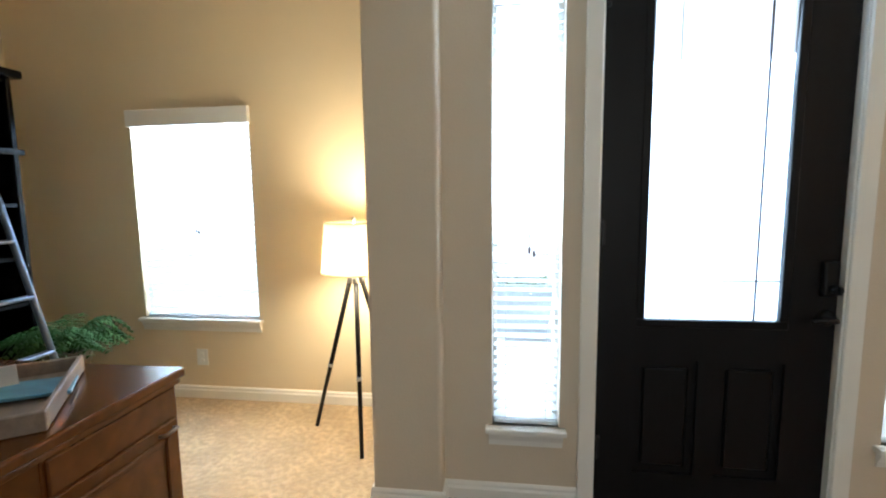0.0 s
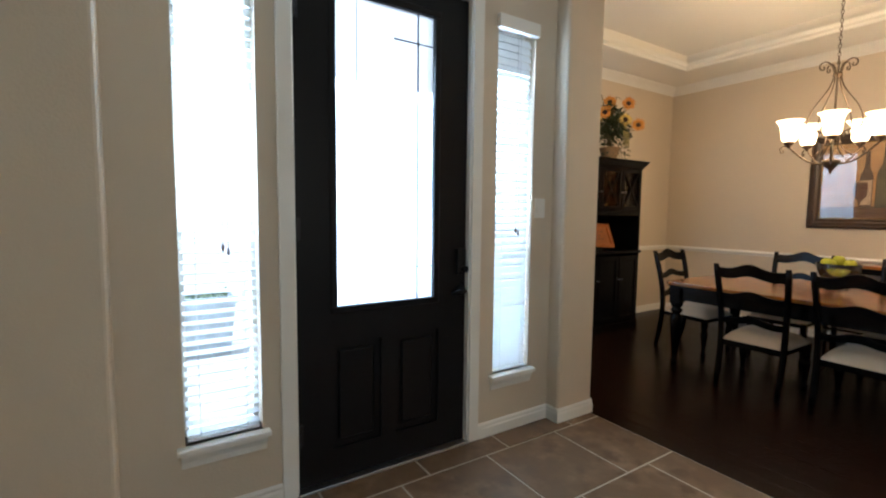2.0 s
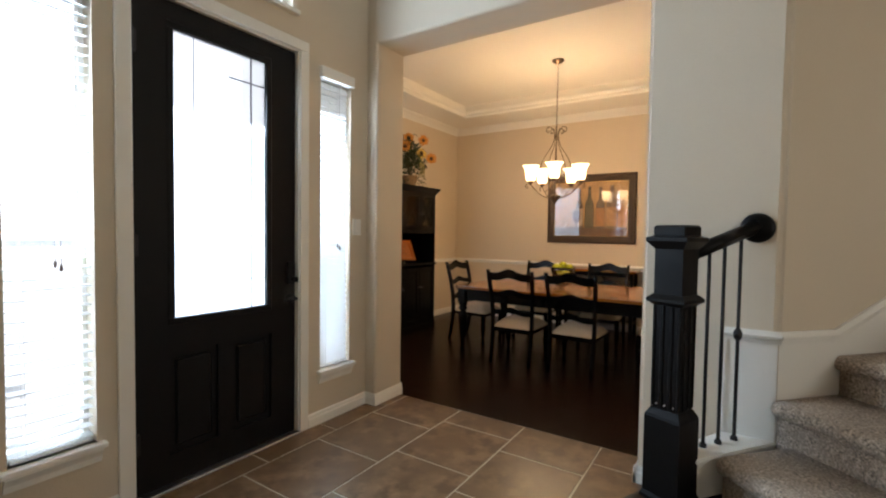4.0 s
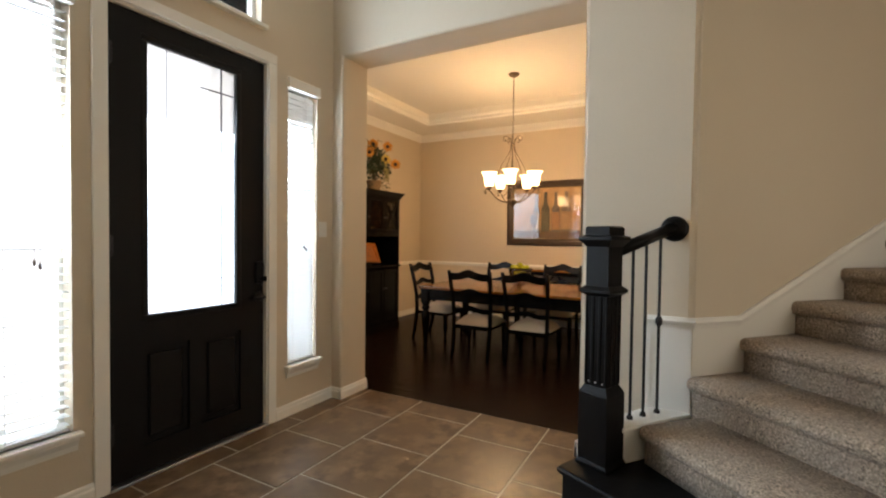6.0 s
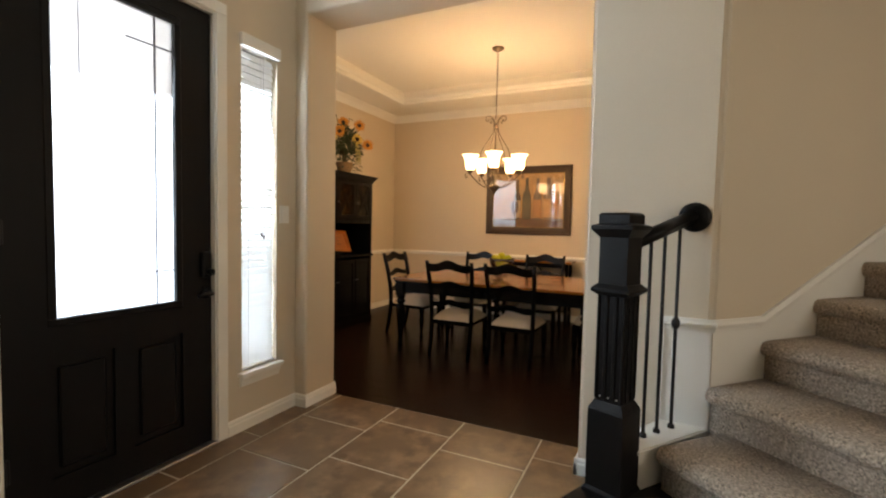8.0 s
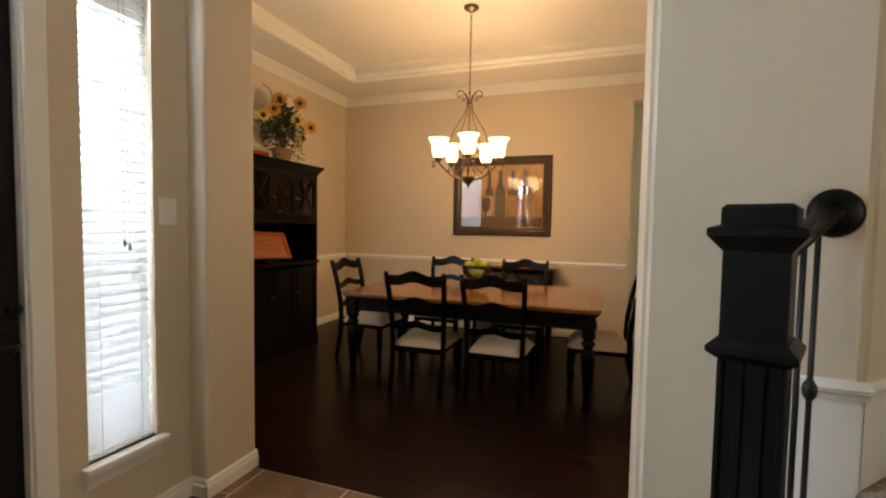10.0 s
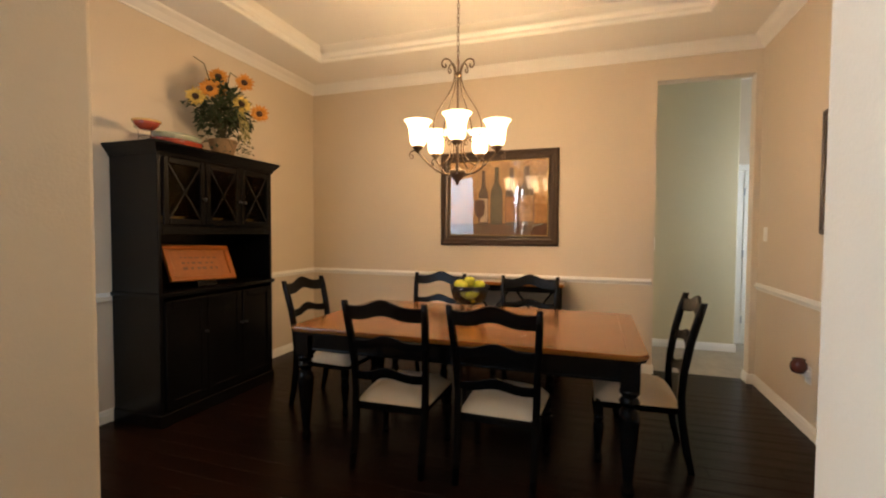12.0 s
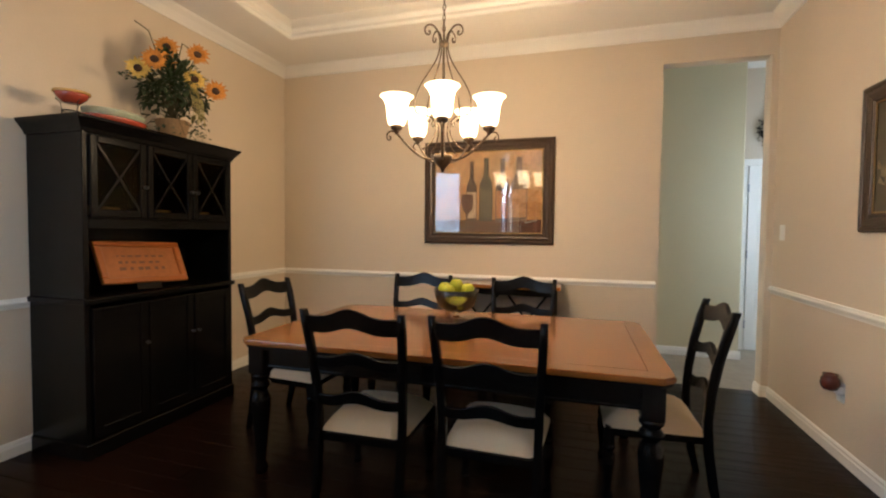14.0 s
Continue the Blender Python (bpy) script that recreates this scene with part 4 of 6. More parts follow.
for k, (x, y, z) in enumerate([(-0.05, -0.03, 0.105), (0.05, -0.03, 0.105), (0.0, 0.055, 0.105), (0.0, -0.005, 0.10), (-0.055, 0.03, 0.165), (0.058, 0.02, 0.165), (0.01, -0.06, 0.17), (-0.01, 0.06, 0.17), (0.0, 0.0, 0.192)]):
    t = thing("apple", "shiny green apple in the glass bowl", "apple", pose(BX + 1.2 * x, BY + 1.2 * y, TZ + 1.2 * z, random.uniform(-30, 30), random.uniform(-30, 30), 40 * k) @ Matrix.Scale(1.2, 4), "apples in the bowl")
    for nm, me in (("skin", apple_me), ("stem", stem_me)):
        o = new(nm, me)
        o.parent = t

# hutch
HX0, HX1, HYF, HYB, HZ = 2.68, 3.795, 1.17, DY1 - 0.018, 1.93
hutch = thing("hutch", "tall black painted hutch with X-front glass doors", "hutch", pose(HX0, HYF, 0))
W, D = HX1 - HX0, HYB - HYF
for x in (0.0, W - 0.03):
    part("side_panel", slab(x, 0.0, 0.0, x + 0.03, D, HZ - 0.06, 0.003), BLACK_PAINT, hutch)
part("back_panel", slab(0.03, D - 0.015, 0.08, W - 0.03, D, HZ - 0.06), BLACK_PAINT, hutch)
for z in (0.10, 1.37, HZ - 0.085):
    part("shelf", slab(0.03, 0.012, z, W - 0.03, D - 0.015, z + 0.025), BLACK_PAINT, hutch)
for x in (W / 3, 2 * W / 3):
    part("divider", slab(x - 0.012, 0.03, 1.395, x + 0.012, D - 0.015, HZ - 0.085), BLACK_PAINT, hutch)
part("waist_ledge", slab(-0.014, -0.02, 0.885, W + 0.014, D, 0.918, 0.006, 2), BLACK_PAINT, hutch)
part("plinth", slab(-0.01, -0.012, 0.0, W + 0.01, D, 0.09, 0.006), BLACK_PAINT, hutch)
bm = bmesh.new()
CORN = [(0, 0), (0.008, 0), (0.014, 0.02), (0.04, 0.055), (0.052, 0.07), (0.055, 0.085), (0, 0.085)]
rings = []
for u, v in CORN:
    rings.append([bm.verts.new(p) for p in ((-u, D, HZ - 0.075 + v), (-u, -u, HZ - 0.075 + v), (W + u, -u, HZ - 0.075 + v), (W + u, D, HZ - 0.075 + v))])
for a, b in zip(rings, rings[1:]):
    for k in range(3):
        bm.faces.new((a[k], a[k + 1], b[k + 1], b[k]))
bm.faces.new(rings[-2])
bm.faces.new(rings[0][::-1])
bmesh.ops.recalc_face_normals(bm, faces=bm.faces)
part("cornice", bm, BLACK_PAINT, hutch)
part("valance", slab(0.03, 0.0, 1.315, W - 0.03, 0.022, 1.375, 0.004), BLACK_PAINT, hutch)
dw = (W - 0.06) / 3
for k in range(3):
    x0 = 0.03 + dw * k
    d = part("glass_door", bmesh.new(), BLACK_PAINT, hutch, "X-barred glass door")
    bm = bmesh.new()
    z0, z1 = 1.385, HZ - 0.085
    a0, a1 = x0 + 0.004, x0 + dw - 0.004
    fw = 0.042
    for q in ((a0, z0, a0 + fw, z1), (a1 - fw, z0, a1, z1), (a0 + fw, z0, a1 - fw, z0 + fw), (a0 + fw, z1 - fw, a1 - fw, z1)):
        box(bm, q[0], -0.018, q[1], q[2], 0.004, q[3], 0.004)
    for p, q in (((a0 + fw, z0 + fw), (a1 - fw, z1 - fw)), ((a0 + fw, z1 - fw), (a1 - fw, z0 + fw))):
        vx, vz = q[0] - p[0], q[1] - p[1]
        ln = math.hypot(vx, vz)
        nx, nz = -vz / ln * 0.008, vx / ln * 0.008
        dy = 0.0 if p[1] < q[1] else 0.001
        vs = [bm.verts.new((px, yy, pz)) for yy in (-0.014 + dy, -0.003 - dy) for px, pz in ((p[0] + nx, p[1] + nz), (p[0] - nx, p[1] - nz), (q[0] - nx, q[1] - nz), (q[0] + nx, q[1] + nz))]
        for f in ((0, 1, 2, 3), (7, 6, 5, 4), (0, 4, 5, 1), (1, 5, 6, 2), (2, 6, 7, 3), (3, 7, 4, 0)):
            bm.faces.new([vs[i] for i in f])
    bmesh.ops.recalc_face_normals(bm, faces=bm.faces)
    bm.to_mesh(d.data)
    bm.free()
    part("pane", slab(a0 + fw, -0.002, z0 + fw, a1 - fw, 0.001, z1 - fw), CABINET_GLASS, d)
    kx = a1 - fw / 2 if k < 2 else a0 + fw / 2
    bm = lathe(bmesh.new(), [(0.005, 0), (0.005, 0.012), (0.012, 0.018), (0.011, 0.026), (0.0, 0.029)], 0, 0, 12)
    bmesh.ops.rotate(bm, verts=bm.verts, cent=(0, 0, 0), matrix=Matrix.Rotation(radians(90), 3, "X"))
    bmesh.ops.translate(bm, verts=bm.verts, vec=(kx, -0.018, (z0 + z1) / 2 - 0.04))
    part("knob", bm, IRON, d)
    # lower door
    bm = bmesh.new()
    z0, z1 = 0.11, 0.86
    for q in ((a0, z0, a0 + 0.055, z1), (a1 - 0.055, z0, a1, z1), (a0 + 0.055, z0, a1 - 0.055, z0 + 0.06), (a0 + 0.055, z1 - 0.06, a1 - 0.055, z1)):
        box(bm, q[0], -0.018, q[1], q[2], 0.006, q[3], 0.004)
    box(bm, a0 + 0.055, -0.008, z0 + 0.06, a1 - 0.055, 0.004, z1 - 0.06)
    d = part("lower_door", bm, BLACK_PAINT, hutch)
    bm = lathe(bmesh.new(), [(0.005, 0), (0.005, 0.012), (0.012, 0.018), (0.011, 0.026), (0.0, 0.029)], 0, 0, 12)
    bmesh.ops.rotate(bm, verts=bm.verts, cent=(0, 0, 0), matrix=Matrix.Rotation(radians(90), 3, "X"))
    bmesh.ops.translate(bm, verts=bm.verts, vec=(kx, -0.018, 0.6))
    part("knob", bm, IRON, d)
# dishes behind the glass doors
DISH = mat("glazed_dish", (0.42, 0.30, 0.12), 0.25, grain=0.3, scale=30, coat=0.4)
for x in (HX0 + 0.20, HX0 + 0.56, HX0 + 0.9):
    t = thing("serving_dish", "yellow glazed dish behind the hutch glass", "dish", pose(x, HYF + 0.16, 1.396), "dishes in the hutch")
    part("dish_body", lathe(bmesh.new(), [(0.05, 0), (0.06, 0.006), (0.105, 0.035), (0.115, 0.05), (0.11, 0.051), (0.055, 0.012), (0.0, 0.01)], 0, 0, 20), DISH, t)
# sign leaning in the open bay
sign = thing("wooden_sign", "orange-brown wooden tray sign leaning in the hutch bay", "sign", pose(HX0 + 0.475, HYF + 0.09, 0.965, -24, 2.5, -1.5) @ Matrix.Scale(0.97, 4))
SIGN = mat("orange_sign_wood", (0.36, 0.105, 0.009), 0.42, grain=0.4, scale=22, stain=0.4, stain_scale=6, bump=0.1, bump_scale=40, stretch=(0.3, 1, 1))
SIGN_IN = mat("faded_sign_panel", (0.37, 0.12, 0.02), 0.5, grain=0.35, scale=30, stain=0.4, stain_scale=8)
INK = mat("dark_ink", (0.14, 0.06, 0.028), 0.6)
part("board", slab(-0.27, 0.006, 0.035, 0.27, 0.014, 0.265), SIGN_IN, sign)
bm = bmesh.new()
for q in ((-0.31, 0.0, 0.31, 0.04), (-0.31, 0.26, 0.31, 0.30), (-0.31, 0.04, -0.262, 0.26), (0.262, 0.04, 0.31, 0.26)):
    box(bm, q[0], -0.012, q[1], q[2], 0.018, q[3], 0.006)
part("rim", bm, SIGN, sign)
for z, n, h in ((0.195, 4, 0.012), (0.15, 6, 0.016), (0.105, 7, 0.022)):
    x = -0.17
    while x < 0.15:
        w = random.uniform(0.015, 0.045)
        part("lettering", slab(x, 0.0045, z - h / 2, x + w, 0.0062, z + h / 2), INK, sign)
        x += w + random.uniform(0.012, 0.035)

part("easel", slab(-0.09, 0.0, -0.046, 0.09, 0.05, 0.0), BLACK_PAINT, sign, "black easel foot")

# things on top of the hutch
HT = HZ + 0.01
RED = mat("red_glaze", (0.33, 0.055, 0.025), 0.22, grain=0.3, scale=25, coat=0.5)
YEL = mat("ochre_glaze", (0.55, 0.33, 0.09), 0.25, grain=0.3, scale=25, coat=0.5)
SAGE = mat("sage_glaze", (0.40, 0.44, 0.33), 0.3, grain=0.3, scale=20, coat=0.4)
st = thing("pottery_bowl", "red glazed bowl on a wire stand atop the hutch", "bowl", pose(2.765, 1.36, HT) @ Matrix.Scale(0.84, 4))
bm = bmesh.new()
for k in range(3):
    an = 2.1 * k + 0.4
    c, s = math.cos(an), math.sin(an)
    tube(bm, [(0.075 * c, 0.075 * s, 0.003), (0.055 * c, 0.055 * s, 0.05), (0.06 * c, 0.06 * s, 0.115), (0.09 * c, 0.09 * s, 0.14)], 0.003, 6)
tube(bm, [(0.056 * math.cos(a / 12 * 6.2832), 0.056 * math.sin(a / 12 * 6.2832), 0.06) for a in range(13)], 0.0028, 6)
part("wire_stand", bm, IRON, st)
bw = part("bowl_body", lathe(bmesh.new(), [(0.035, 0.118), (0.05, 0.12), (0.085, 0.15), (0.104, 0.185), (0.10, 0.186), (0.08, 0.155), (0.045, 0.128), (0.0, 0.126)], 0, 0, 28), RED, st)
part("rim", lathe(bmesh.new(), [(0.1035, 0.178), (0.107, 0.186), (0.106, 0.194), (0.100, 0.194), (0.099, 0.184)], 0, 0, 28), YEL, bw)
pl = thing("oval_platter", "stacked oval platters glazed sage and rust atop the hutch", "platter", pose(3.06, 1.42, HT) @ Matrix.Diagonal((1.0, 1.0, 1.75, 1.0)))
bm = lathe(bmesh.new(), [(0.10, 0), (0.12, 0.004), (0.175, 0.03), (0.185, 0.04), (0.18, 0.044), (0.12, 0.014), (0.0, 0.012)], 0, 0, 32)
bmesh.ops.scale(bm, verts=bm.verts, vec=(1.12, 0.72, 1))
part("platter", bm, RED, pl, "rust-glazed lower platter")
bm = lathe(bmesh.new(), [(0.09, 0.03), (0.12, 0.034), (0.165, 0.056), (0.172, 0.066), (0.167, 0.07), (0.12, 0.044), (0.0, 0.042)], 0, 0, 32)
bmesh.ops.scale(bm, verts=bm.verts, vec=(1.12, 0.72, 1))
part("platter", bm, SAGE, pl, "sage-glazed upper platter")
vase = thing("sunflower_arrangement", "artificial sunflowers with trailing greenery in a wicker pot", "flower arrangement", pose(3.45, 1.37, HT))
WICK = mat("woven_wicker", (0.30, 0.19, 0.09), 0.8, grain=0.5, scale=50, bump=0.8, bump_scale=90, stretch=(1, 1, 2.5))
bm = lathe(bmesh.new(), [(0.07 + 0.0045 * k / 2 + (0.007 if k % 2 else 0), 0.0 + 0.0088 * k) for k in range(19)] + [(0.10, 0.16), (0.0, 0.14)], 0, 0, 28)
part("pot", bm, WICK, vase)
LEAF = mat("silk_leaf", (0.035, 0.06, 0.015), 0.6, grain=0.4, scale=30, stain=0.4, stain_scale=10)
PETAL = mat("sunflower_petal", (0.62, 0.25, 0.02), 0.6, grain=0.4, scale=40, stain=0.3, stain_scale=12)
PETAL2 = mat("pale_petal", (0.72, 0.50, 0.10), 0.6, grain=0.4, scale=40)
SEED = mat("sunflower_seeds", (0.06, 0.028, 0.012), 0.9, grain=0.5, scale=120, bump=0.6, bump_scale=200)
rng = random.Random(5)


def leaf_quad(bm, p, d, up, l, w):
    """One folded leaf: four faces, pointed at the tip."""
    s = d.cross(up).normalized()
    n = s.cross(d)
    b, m1, tip = p, p + d * l * 0.5 + n * 0.12 * l, p + d * l
    v = [bm.verts.new(x) for x in (b, m1 + s * w / 2 - n * 0.1 * w, m1 + n * 0.06 * w, m1 - s * w / 2 - n * 0.1 * w, tip - n * 0.1 * l)]
    for f in ((0, 1, 2), (0, 2, 3), (2, 1, 4), (3, 2, 4)):
        bm.faces.new([v[i] for i in f])


def rand_dir(zlo=-0.3, zhi=1.0):
    a, z = rng.uniform(0, 6.2832), rng.uniform(zlo, zhi)
    r = math.sqrt(max(0.0, 1 - min(1, z * z)))
    return Vector((r * math.cos(a), r * math.sin(a), z))


heads = [(-0.06, -0.02, 0.66), (0.03, -0.20, 0.62), (-0.20, -0.07, 0.52), (-0.23, 0.04, 0.46), (0.12, -0.27, 0.385), (0.03, -0.17, 0.45), (-0.03, 0.02, 0.57)]
bm = bmesh.new()
for x, y, z in heads:
    tube(bm, [(0, 0, 0.14), (x * 0.35, y * 0.3, 0.14 + (z - 0.14) * 0.6), (x, y, z)], 0.004, 5)
for k in range(26):
    d = rand_dir(0.0, 0.9)
    p0, p1 = Vector((0, 0, 0.15)), Vector((0, 0, 0.15)) + Vector((d.x * 0.24, d.y * 0.16, 0.08 + abs(d.z) * 0.42))
    tube(bm, [p0, p0.lerp(p1, 0.5) + Vector((0, 0, 0.05)), p1], 0.0022, 4)
for k in range(8):
    an = rng.uniform(0, 6.2832)
    e = Vector((0.26 * math.cos(an), 0.17 * math.sin(an) - 0.02, rng.uniform(0.03, 0.2)))
    tube(bm, [(0, 0, 0.17), e * 0.5 + Vector((0, 0, 0.15)), e], 0.002, 4)
for pts in (((0, 0, 0.2), (-0.1, 0, 0.55), (-0.2, -0.02, 0.72), (-0.30, -0.02, 0.74)), ((0, 0, 0.2), (0.05, 0, 0.6), (0.09, 0, 0.75), (0.17, 0, 0.73)), ((0, 0, 0.2), (-0.2, 0, 0.36), (-0.36, -0.02, 0.37))):
    tube(bm, pts, 0.004, 5)
tagged(part("twig_filler", bm, mat("brown_green_stem", (0.07, 0.06, 0.025), 0.8), vase), kind="stuff")
bm = bmesh.new()
for k in range(820):
    d = rand_dir(-0.5, 1.0)
    rr = rng.random() ** 0.5
    p = Vector((d.x * 0.22 * rr, d.y * 0.18 * rr - 0.01, 0.36 + d.z * 0.27 * rr))
    q = (d + Vector((rng.uniform(-0.6, 0.6), rng.uniform(-0.6, 0.6), rng.uniform(-0.7, 0.3)))).normalized()
    leaf_quad(bm, p, q, Vector((0.1, 0.2, 1)), rng.uniform(0.035, 0.085), rng.uniform(0.016, 0.035))
for k in range(90):
    an = rng.uniform(0, 6.2832)
    r = rng.uniform(0.12, 0.27)
    p = Vector((r * math.cos(an), 0.65 * r * math.sin(an) - 0.02, rng.uniform(0.02, 0.22)))
    leaf_quad(bm, p, rand_dir(-0.9, 0.2), Vector((0.1, 0.2, 1)), rng.uniform(0.03, 0.055), rng.uniform(0.018, 0.03))
for k in range(14):
    leaf_quad(bm, Vector((-0.36 + rng.uniform(-0.03, 0.05), -0.02, 0.37 + rng.uniform(-0.02, 0.02))), rand_dir(-0.3, 0.6), Vector((0.1, 0.2, 1)), 0.04, 0.02)
part("foliage", bm, LEAF, vase, "dark green silk leaves")
for k, (x, y, z) in enumerate(heads):
    out = Vector((-0.5 + x * 0.7, -0.6, 0.18)).normalized()
    s = out.cross(Vector((0, 0, 1))).normalized()
    u = s.cross(out)
    bm = bmesh.new()
    c = Vector((x, y, z))
    for ring, ln in ((0, 0.075), (1, 0.06)):
        for j in range(15):
            an = j / 15 * 6.2832 + ring * 0.2 + rng.uniform(-0.08, 0.08)
            d = (s * math.cos(an) + u * math.sin(an) + out * rng.uniform(0.05, 0.35)).normalized()
            leaf_quad(bm, c + d * 0.012, d, out, ln * rng.uniform(0.85, 1.1), 0.026)
    fl = part("sunflower", bm, PETAL2 if k in (3, 5) else PETAL, vase, "yellow-orange sunflower head")
    bm = bmesh.new()
    bmesh.ops.create_icosphere(bm, subdivisions=2, radius=0.03)
    bmesh.ops.scale(bm, verts=bm.verts, vec=(1, 1, 0.5))
    bmesh.ops.transform(bm, verts=bm.verts, matrix=Matrix.Translation(c + out * 0.006) @ out.to_track_quat("Z", "Y").to_matrix().to_4x4())
    part("seed_disc", bm, SEED, fl)
# ribbon-like raffia strands on the bouquet
bm = bmesh.new()
for k in range(7):
    x = 0.02 + 0.02 * k
    tube(bm, [(x * 0.5, -0.13, 0.44), (x * 0.8, -0.165, 0.3), (x, -0.15, 0.14 + 0.02 * (k % 3))], 0.004, 5)
part("raffia", bm, mat("raffia", (0.42, 0.36, 0.13), 0.8), vase)

# console table against the far wall
con = thing("console_table", "dark console table with X sides and brown top", "console table", pose(4.89, -0.80, 0))
part("top", slab(-0.19, -0.53, 0.835, 0.19, 0.53, 0.865, 0.006, 2), TABLE_WOOD, con, "brown wooden top")
for y in (-0.47, 0.47):
    for x in (-0.14, 0.14):
        part("leg", slab(x - 0.022, y - 0.022, 0, x + 0.022, y + 0.022, 0.835, 0.003), BLACK_PAINT, con)
    part("shelf_rail", slab(-0.118, y - 0.015, 0.15, 0.118, y + 0.015, 0.19), BLACK_PAINT, con)
bm = bmesh.new()
for y0, y1, z0, z1 in ((-0.44, 0.0, 0.80, 0.22), (-0.44, 0.0, 0.22, 0.80), (0.0, 0.44, 0.80, 0.22), (0.0, 0.44, 0.22, 0.80)):
    tube(bm, [(0.145, y0, z0), (0.145, y1, z1)], 0.012, 6)
part("x_brace", bm, BLACK_PAINT, con)
part("apron", slab(-0.16, -0.45, 0.775, 0.16, 0.45, 0.835), BLACK_PAINT, con)
part("shelf", slab(-0.16, -0.47, 0.19, 0.16, 0.47, 0.21), BLACK_PAINT, con)

# chandelier
CX, CY = 3.41, -0.69
ch = thing("chandelier", "five-arm bronze chandelier with lit frosted bell shades", "chandelier", pose(CX, CY, 0))
part("canopy", lathe(bmesh.new(), [(0.065, TRAY), (0.065, TRAY - 0.01), (0.045, TRAY - 0.028), (0.012, TRAY - 0.035), (0.0, TRAY - 0.05)], 0, 0, 24), BRONZE, ch)
bm = bmesh.new()
z, k = TRAY - 0.045, 0
while z > 2.50:
    pts = []
    for j in range(11):
        an = j / 10 * 6.2832
        a_, b_ = 0.0085 * math.cos(an), 0.019 * math.sin(an)
        pts.append((a_, 0, z - 0.017 + b_) if k % 2 else (0, a_, z - 0.017 + b_))
    tube(bm, pts, 0.0026, 5)
    z -= 0.031
    k += 1
part("chain", bm, BRONZE, ch)
bm = lathe(bmesh.new(), [(0.0, 1.662), (0.008, 1.667), (0.010, 1.682), (0.016, 1.692), (0.042, 1.718), (0.056, 1.748), (0.058, 1.764), (0.046, 1.768), (0.02, 1.775), (0.011, 1.80), (0.0095, 2.0), (0.016, 2.02), (0.0075, 2.04), (0.0075, 2.39), (0.027, 2.40), (0.03, 2.41), (0.027, 2.42), (0.008, 2.43), (0.005, 2.50)], 0, 0, 18)
part("centre_column", bm, BRONZE, ch)


def bez(p, q, r, s, n=14):
    p, q, r, s = (Vector(v) for v in (p, q, r, s))
    return [p * (1 - t) ** 3 + q * 3 * t * (1 - t) ** 2 + r * 3 * t * t * (1 - t) + s * t ** 3 for t in (i / n for i in range(n + 1))]


def curl(c, r0, r1, a0, a1, n=18):
    return [(c[0] + (r0 + (r1 - r0) * i / n) * math.cos(a0 + (a1 - a0) * i / n), 0, c[1] + (r0 + (r1 - r0) * i / n) * math.sin(a0 + (a1 - a0) * i / n)) for i in range(n + 1)]


CH_TURN = -92
for k in range(5):
    rot = Matrix.Rotation(radians(72 * k + CH_TURN + 72), 4, "Z")
    bm = bmesh.new()
    tube(bm, bez((0.02, 0, 1.755), (0.12, 0, 1.70), (0.20, 0, 1.80), (0.275, 0, 1.875)), 0.0068, 7)
    tube(bm, bez((0.275, 0, 1.875), (0.315, 0, 1.905), (0.345, 0, 1.86), (0.325, 0, 1.835)) + [Vector(p) for p in curl((0.318, 1.848), 0.015, 0.006, -0.8, -5.0)], 0.005, 6)
    tube(bm, bez((0.10, 0, 1.99), (0.025, 0, 1.985), (0.015, 0, 1.855), (0.125, 0, 1.795)), 0.0048, 6)
    tube(bm, [Vector(p) for p in curl((0.10, 1.968), 0.022, 0.008, 1.57, -3.6)], 0.004, 6)
    bmesh.ops.transform(bm, verts=bm.verts, matrix=rot)
    arm = part("arm", bm, BRONZE, ch, "scrolled bronze arm")
    bm = bmesh.new()
    tube(bm, bez((0.024, 0, 2.41), (0.02, 0, 2.46), (0.05, 0, 2.515), (0.085, 0, 2.51)) + bez((0.085, 0, 2.51), (0.122, 0, 2.505), (0.124, 0, 2.452), (0.094, 0, 2.452))[1:] + [Vector(p) for p in curl((0.094, 2.466), 0.014, 0.007, -1.57, -4.5)][1:], 0.0052, 6)
    tube(bm, bez((0.024, 0, 2.41), (0.024, 0, 2.30), (0.10, 0, 2.245), (0.15, 0, 2.135)) + bez((0.15, 0, 2.135), (0.19, 0, 2.04), (0.165, 0, 1.975), (0.135, 0, 2.0))[1:], 0.0048, 6)
    bmesh.ops.transform(bm, verts=bm.verts, matrix=rot)
    part("upper_scroll", bm, BRONZE, ch)
    e = rot @ Vector((0.275, 0, 0))
    bm = lathe(bmesh.new(), [(0.008, 1.868), (0.012, 1.885), (0.034, 1.90), (0.036, 1.915), (0.02, 1.925)], e.x, e.y, 18)
    part("shade_cup", bm, BRONZE, ch)
    bm = lathe(bmesh.new(), [(0.024, 1.915), (0.045, 1.925), (0.055, 1.95), (0.057, 1.98), (0.061, 2.025), (0.075, 2.065), (0.094, 2.082), (0.090, 2.084), (0.070, 2.065), (0.056, 2.025), (0.052, 1.98), (0.049, 1.955), (0.0, 1.935)], e.x, e.y, 28)
    sh = part("glass_shade", bm, OPAL, ch, "lit frosted bell glass")
    sh.visible_shadow = False
    lamp = new("chandelier_bulb", bpy.data.lights.new("chandelier_bulb", "POINT"))
    lamp.data.energy, lamp.data.color, lamp.data.shadow_soft_size = BULB_P, WARM, 0.04
    lamp.location = (CX + e.x, CY + e.y, 2.03)


